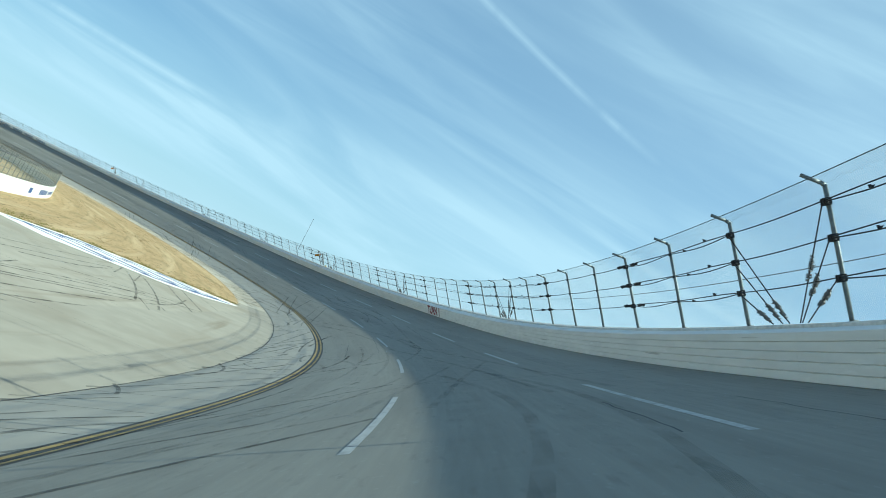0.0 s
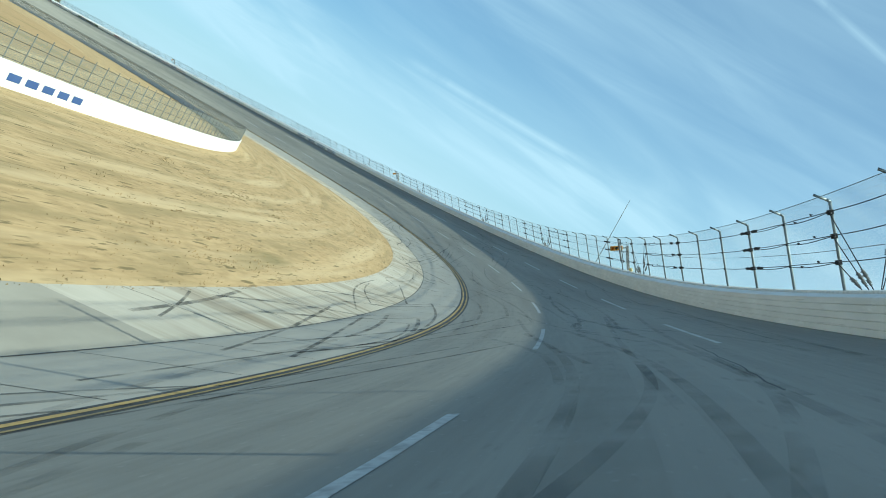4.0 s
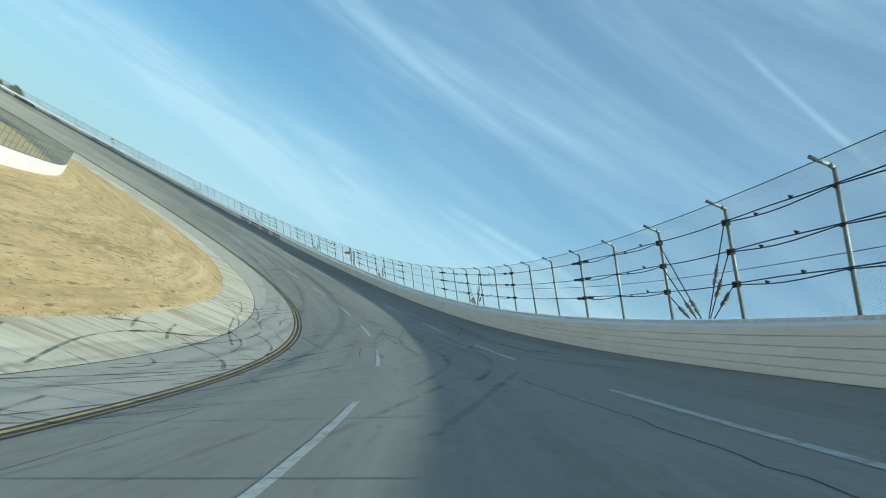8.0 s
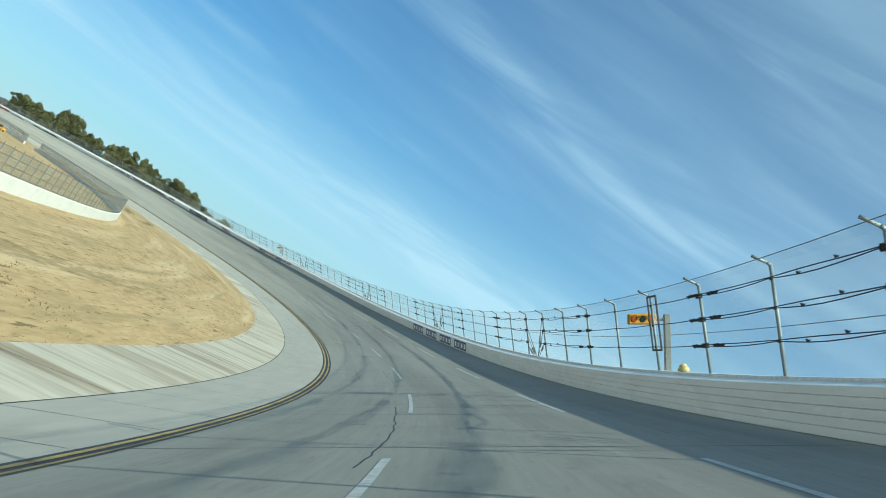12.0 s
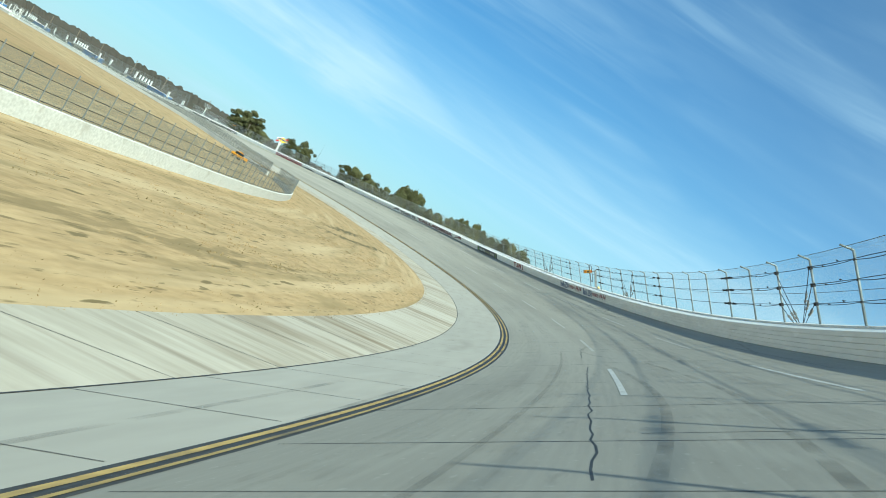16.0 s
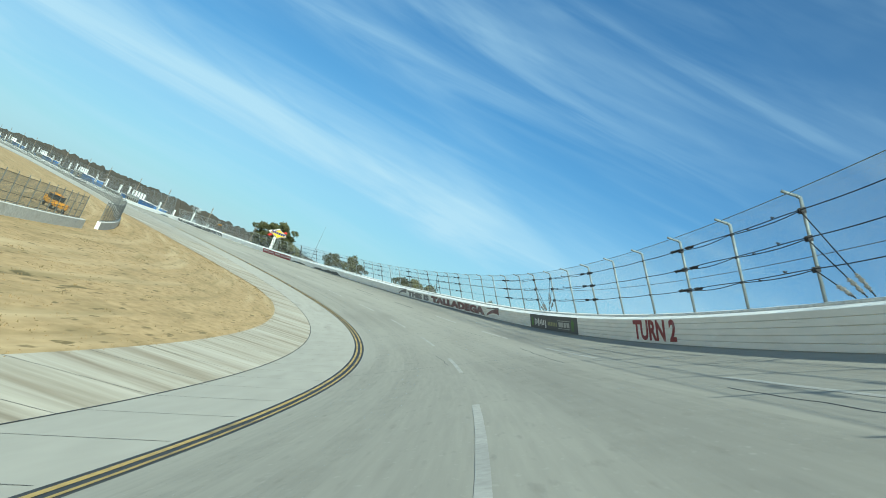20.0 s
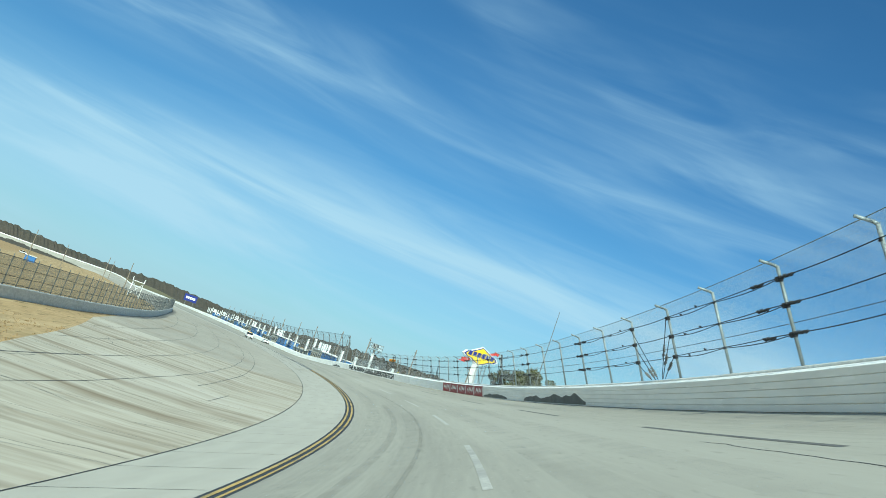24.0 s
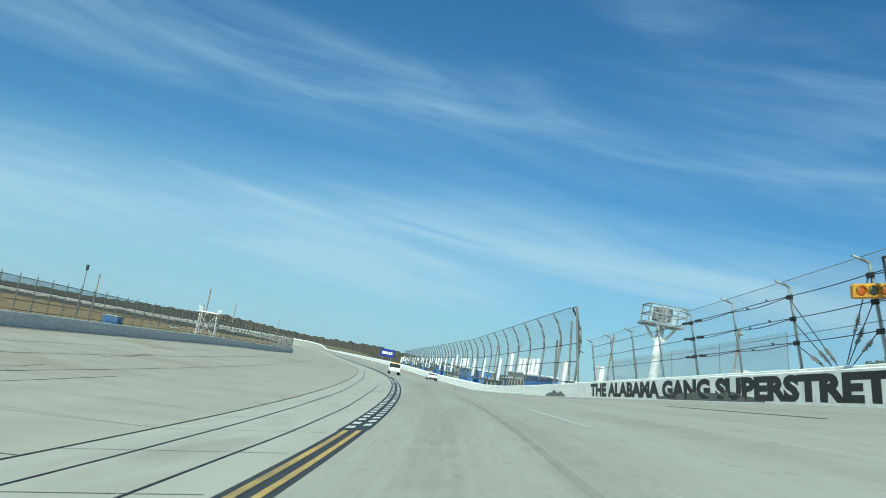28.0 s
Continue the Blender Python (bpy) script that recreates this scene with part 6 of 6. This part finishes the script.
for k in range(46):
    part("post", TPOST, tall, m=Matrix.Translation(fence_base(k)) @ turn)
    if k:
        v, uv = [], []
        for q, (_, y, z) in enumerate(curve):
            for e in (k - 1, k):
                v.append(fence_base(e) - LINE_N * (y + 0.1) + Vector((0, 0, z)))
                uv.append((8.0 * e, z + y))
        part("mesh_panel", mesh_of("mesh_panel", v, [(2 * q, 2 * q + 1, 2 * q + 3, 2 * q + 2) for q in range(4)], TALLWIRE, uv), tall)
for y, z in ((0.0, 0.15), (0.0, TH * 0.3), (0.0, TH * 0.55), (1.15, TH)):
    v, f = tube([fence_base(k) - LINE_N * (y + 0.12) + Vector((0, 0, z)) for k in range(46)], 0.03, 4)
    part("cable", mesh_of("cable", v, f, CABLE), tall)
bm = bmesh.new()
p = fence_base(0) + LINE_D * -1.5
rod(bm, p, p + Vector((0, 0, TH)) - LINE_N * 1.1, 0.1, sides=7)
part("end_post", bm_mesh("end_post", bm, GREYPOLE), tall)
bm = bmesh.new()
rod(bm, p + Vector((0, 0, TH)) - LINE_N * 1.1, fence_base(0) + Vector((0, 0, TH)) - LINE_N * 1.1, 0.07, sides=6)
rod(bm, p + Vector((0, 0, TH * 0.95)) - LINE_N * 1.0, fence_base(0) + Vector((0, 0, TH * 0.45)), 0.06, sides=6)
rod(bm, p + Vector((0, 0, TH * 0.42)), fence_base(0) + Vector((0, 0, TH * 0.45)), 0.05, sides=6)
part("end_brace", bm_mesh("end_brace", bm, GREYPOLE), tall)

# ---- stands behind the back straight, along the same line ----
STAND_0 = Vector(place(910.0, 22.0))


def stand_pose(x, y=0.0):
    p = STAND_0 + LINE_D * x + LINE_N * y
    g = float(np.interp(x, (0, 25, 70, 2000), (-2.2, -2.0, -0.8, -0.8)))
    return Matrix.Translation((p.x, p.y, g)) @ Matrix.Rotation(LINE_A, 4, "Z")


def pylon_board(x, y, z0, h, w=1.5):
    root = thing("white_pylon", "white upright board standing over the back straight's stand", "pylon", stand_pose(x, y), group="white pylons")
    part("board", bm_mesh("board", boxed((w, 0.45, h, 0, 0, z0), bevel=0.06), FADED), root)
    part("foot", bm_mesh("foot", boxed((0.3, 0.3, z0 + 0.1, 0, 0, -0.1)), GREYPOLE), root)


def shed(m, length, depth, h, material, label, windows=0):
    root = thing("stand_building", label, "building", m, group="buildings behind the straight")
    part("wall", bm_mesh("wall", boxed((length, depth, h, 0, 0, -0.2), bevel=0.03), material), root)
    part("roof", bm_mesh("roof", boxed((length + 0.5, depth + 0.6, 0.25, 0, 0, h - 0.2), bevel=0.05), FADED), root)
    for k in range(windows):
        part("window", bm_mesh("window", boxed((length / windows * 0.5, 0.1, h * 0.3, (k + 0.5) / windows * length - length / 2, depth / 2 + 0.02, h * 0.45)), GLASS), root)
    return root


# ---- billboard, poles, wooded hills ----
def billboard(m, w, h, z0, face, label):
    root = thing("billboard", label, "billboard", m)
    for x in (-w * 0.3, w * 0.3):
        part("leg", bm_mesh("leg", rod(bmesh.new(), (x, 0.3, 0), (x, 0.3, z0 + h), 0.35, sides=8), GREYPOLE), root)
    part("panel", bm_mesh("panel", boxed((w, 0.4, h, 0, 0, z0)), face), root)
    for k in range(5):
        part("emblem_bar", bm_mesh("emblem_bar", boxed((w * 0.12, 0.1, h * 0.34, (k - 2) * w * 0.15, -0.24, z0 + h * 0.33)), PALE), root)
    return root


def utility_pole(s, u, h, m=None):
    root = thing("utility_pole", "thin dark wooden pole", "pole", m or level_at(s, u, FLOOR), group="poles")
    part("shaft", bm_mesh("shaft", rod(bmesh.new(), (0, 0, -0.1), (0, 0, h), 0.2, 0.12), TIMBER), root)
    part("crossarm", bm_mesh("crossarm", boxed((2.0, 0.15, 0.15, 0, 0, h - 0.8)), TIMBER), root)


for k in range(7):
    x = 93.0 * k
    shed(stand_pose(x - 18.0, 1.0), 20.0, 5.0, 4.2, BLUESHEET, "blue clad building behind the back straight")
    shed(stand_pose(x, 1.0), 16.0, 5.0, 4.4, CREAM, "cream stand building with dark windows behind the straight", 6)
    for j in range(5):
        pylon_board(x - 7.4 + 3.7 * j, 0.0, 4.2, 2.4)
    pylon_board(x + 10.5, -1.0, 3.6, 3.6, 1.9)
    shed(stand_pose(x + 17.0, 2.0), 9.0, 4.0, 3.4, BLUESHEET, "blue clad building behind the back straight")
    pylon_board(x + 23.0, -1.0, 2.6, 3.8, 1.9)
    shed(stand_pose(x + 37.0, 2.0), 24.0, 4.0, 2.8, CREAM, "long low cream shed behind the back straight", 4)
    pylon_board(x + 45.0, -1.0, 2.6, 3.8, 1.9)
    pylon_board(x + 62.0, -1.0, 2.6, 3.8, 1.9)
    utility_pole(0, 0, 13.0, stand_pose(x + 8.0, 14.0))
    utility_pole(0, 0, 13.0, stand_pose(x + 50.0, 14.0))
shed(level_at(1040.0, -81.0, FLOOR), 24.0, 4.0, 3.4, GREENSHEET, "green covered container in the infield")
shed(level_at(1100.0, -95.0, FLOOR), 7.0, 4.0, 3.0, BLUESHEET, "small blue shed in the infield")
shed(level_at(1150.0, -70.0, FLOOR), 8.0, 4.0, 2.8, BLUESHEET, "small blue shed in the infield")
billboard(Matrix.Translation((4.6, 1388.0, FLOOR)) @ Matrix.Rotation(radians(25), 4, "Z"), 13.5, 7.2, 7.5, LOGOBLUE, "blue billboard with a row of white blocks")
utility_pole(1068.5, -36.0, 12.5)
for s, u, h in ((1120.0, -70.0, 13.0), (1200.0, -40.0, 14.0), (1290.0, -60.0, 14.0), (1420.0, -30.0, 16.0), (1000.0, -120.0, 15.0)):
    utility_pole(s, u, h)


def ridge(name, azimuths, dist, heights, label, jag=0.08):
    """A wooded ridge: rows of ground rising from the plain to an uneven crest of tree tops."""
    rnd = random.Random(len(name))
    V, F = [], []
    n = len(azimuths)
    rows = ((0.86, 0.0), (0.9, 0.35), (0.95, 0.75), (1.0, 1.0), (1.06, 0.9))
    for k, (d, hh) in enumerate(rows):
        for a, h in zip(azimuths, heights):
            bump = 1 + 0.16 * noise.noise((a * 5, k * 3.1, 0)) + (jag * rnd.uniform(-1, 1) if k in (2, 3) else 0.05 * rnd.uniform(-1, 1))
            V.append((CX + math.cos(radians(a)) * dist * d, CY + math.sin(radians(a)) * dist * d, FLOOR - 1 + h * hh * bump + (rnd.uniform(0, 1.6) if k == 3 else 0)))
    for k in range(len(rows) - 1):
        for i in range(n - 1):
            F.append((k * n + i, k * n + i + 1, (k + 1) * n + i + 1, (k + 1) * n + i))
    tagged(new(name, mesh_of(name, V, F, FOREST)), label, "hills", kind="structure")


CX, CY = place(900.0, 0.0)[:2]
az_list = np.arange(20.0, 215.0, 0.12)
crest = np.interp(az_list, (20, 60, 75, 88, 100, 106, 110, 114, 118, 122, 127, 133, 140, 160, 215), (26, 34, 40, 47, 47, 40, 24, 27, 37, 32, 46, 31, 27, 36, 40))
ridge("wooded_hills", az_list, 2600.0, [h + 2.5 * noise.noise((a * 0.35, 0.0, 4.0)) for a, h in zip(az_list, crest)], "low winter-brown wooded hills on the horizon", 0.02)
az_list = np.arange(70.0, 215.0, 0.11)
ridge("near_woods", az_list, 1500.0, [5.5 + 2.5 * noise.noise((a * 0.8, 3.0, 0.0)) for a in az_list], "belt of bare woods beyond the track", 0.10)
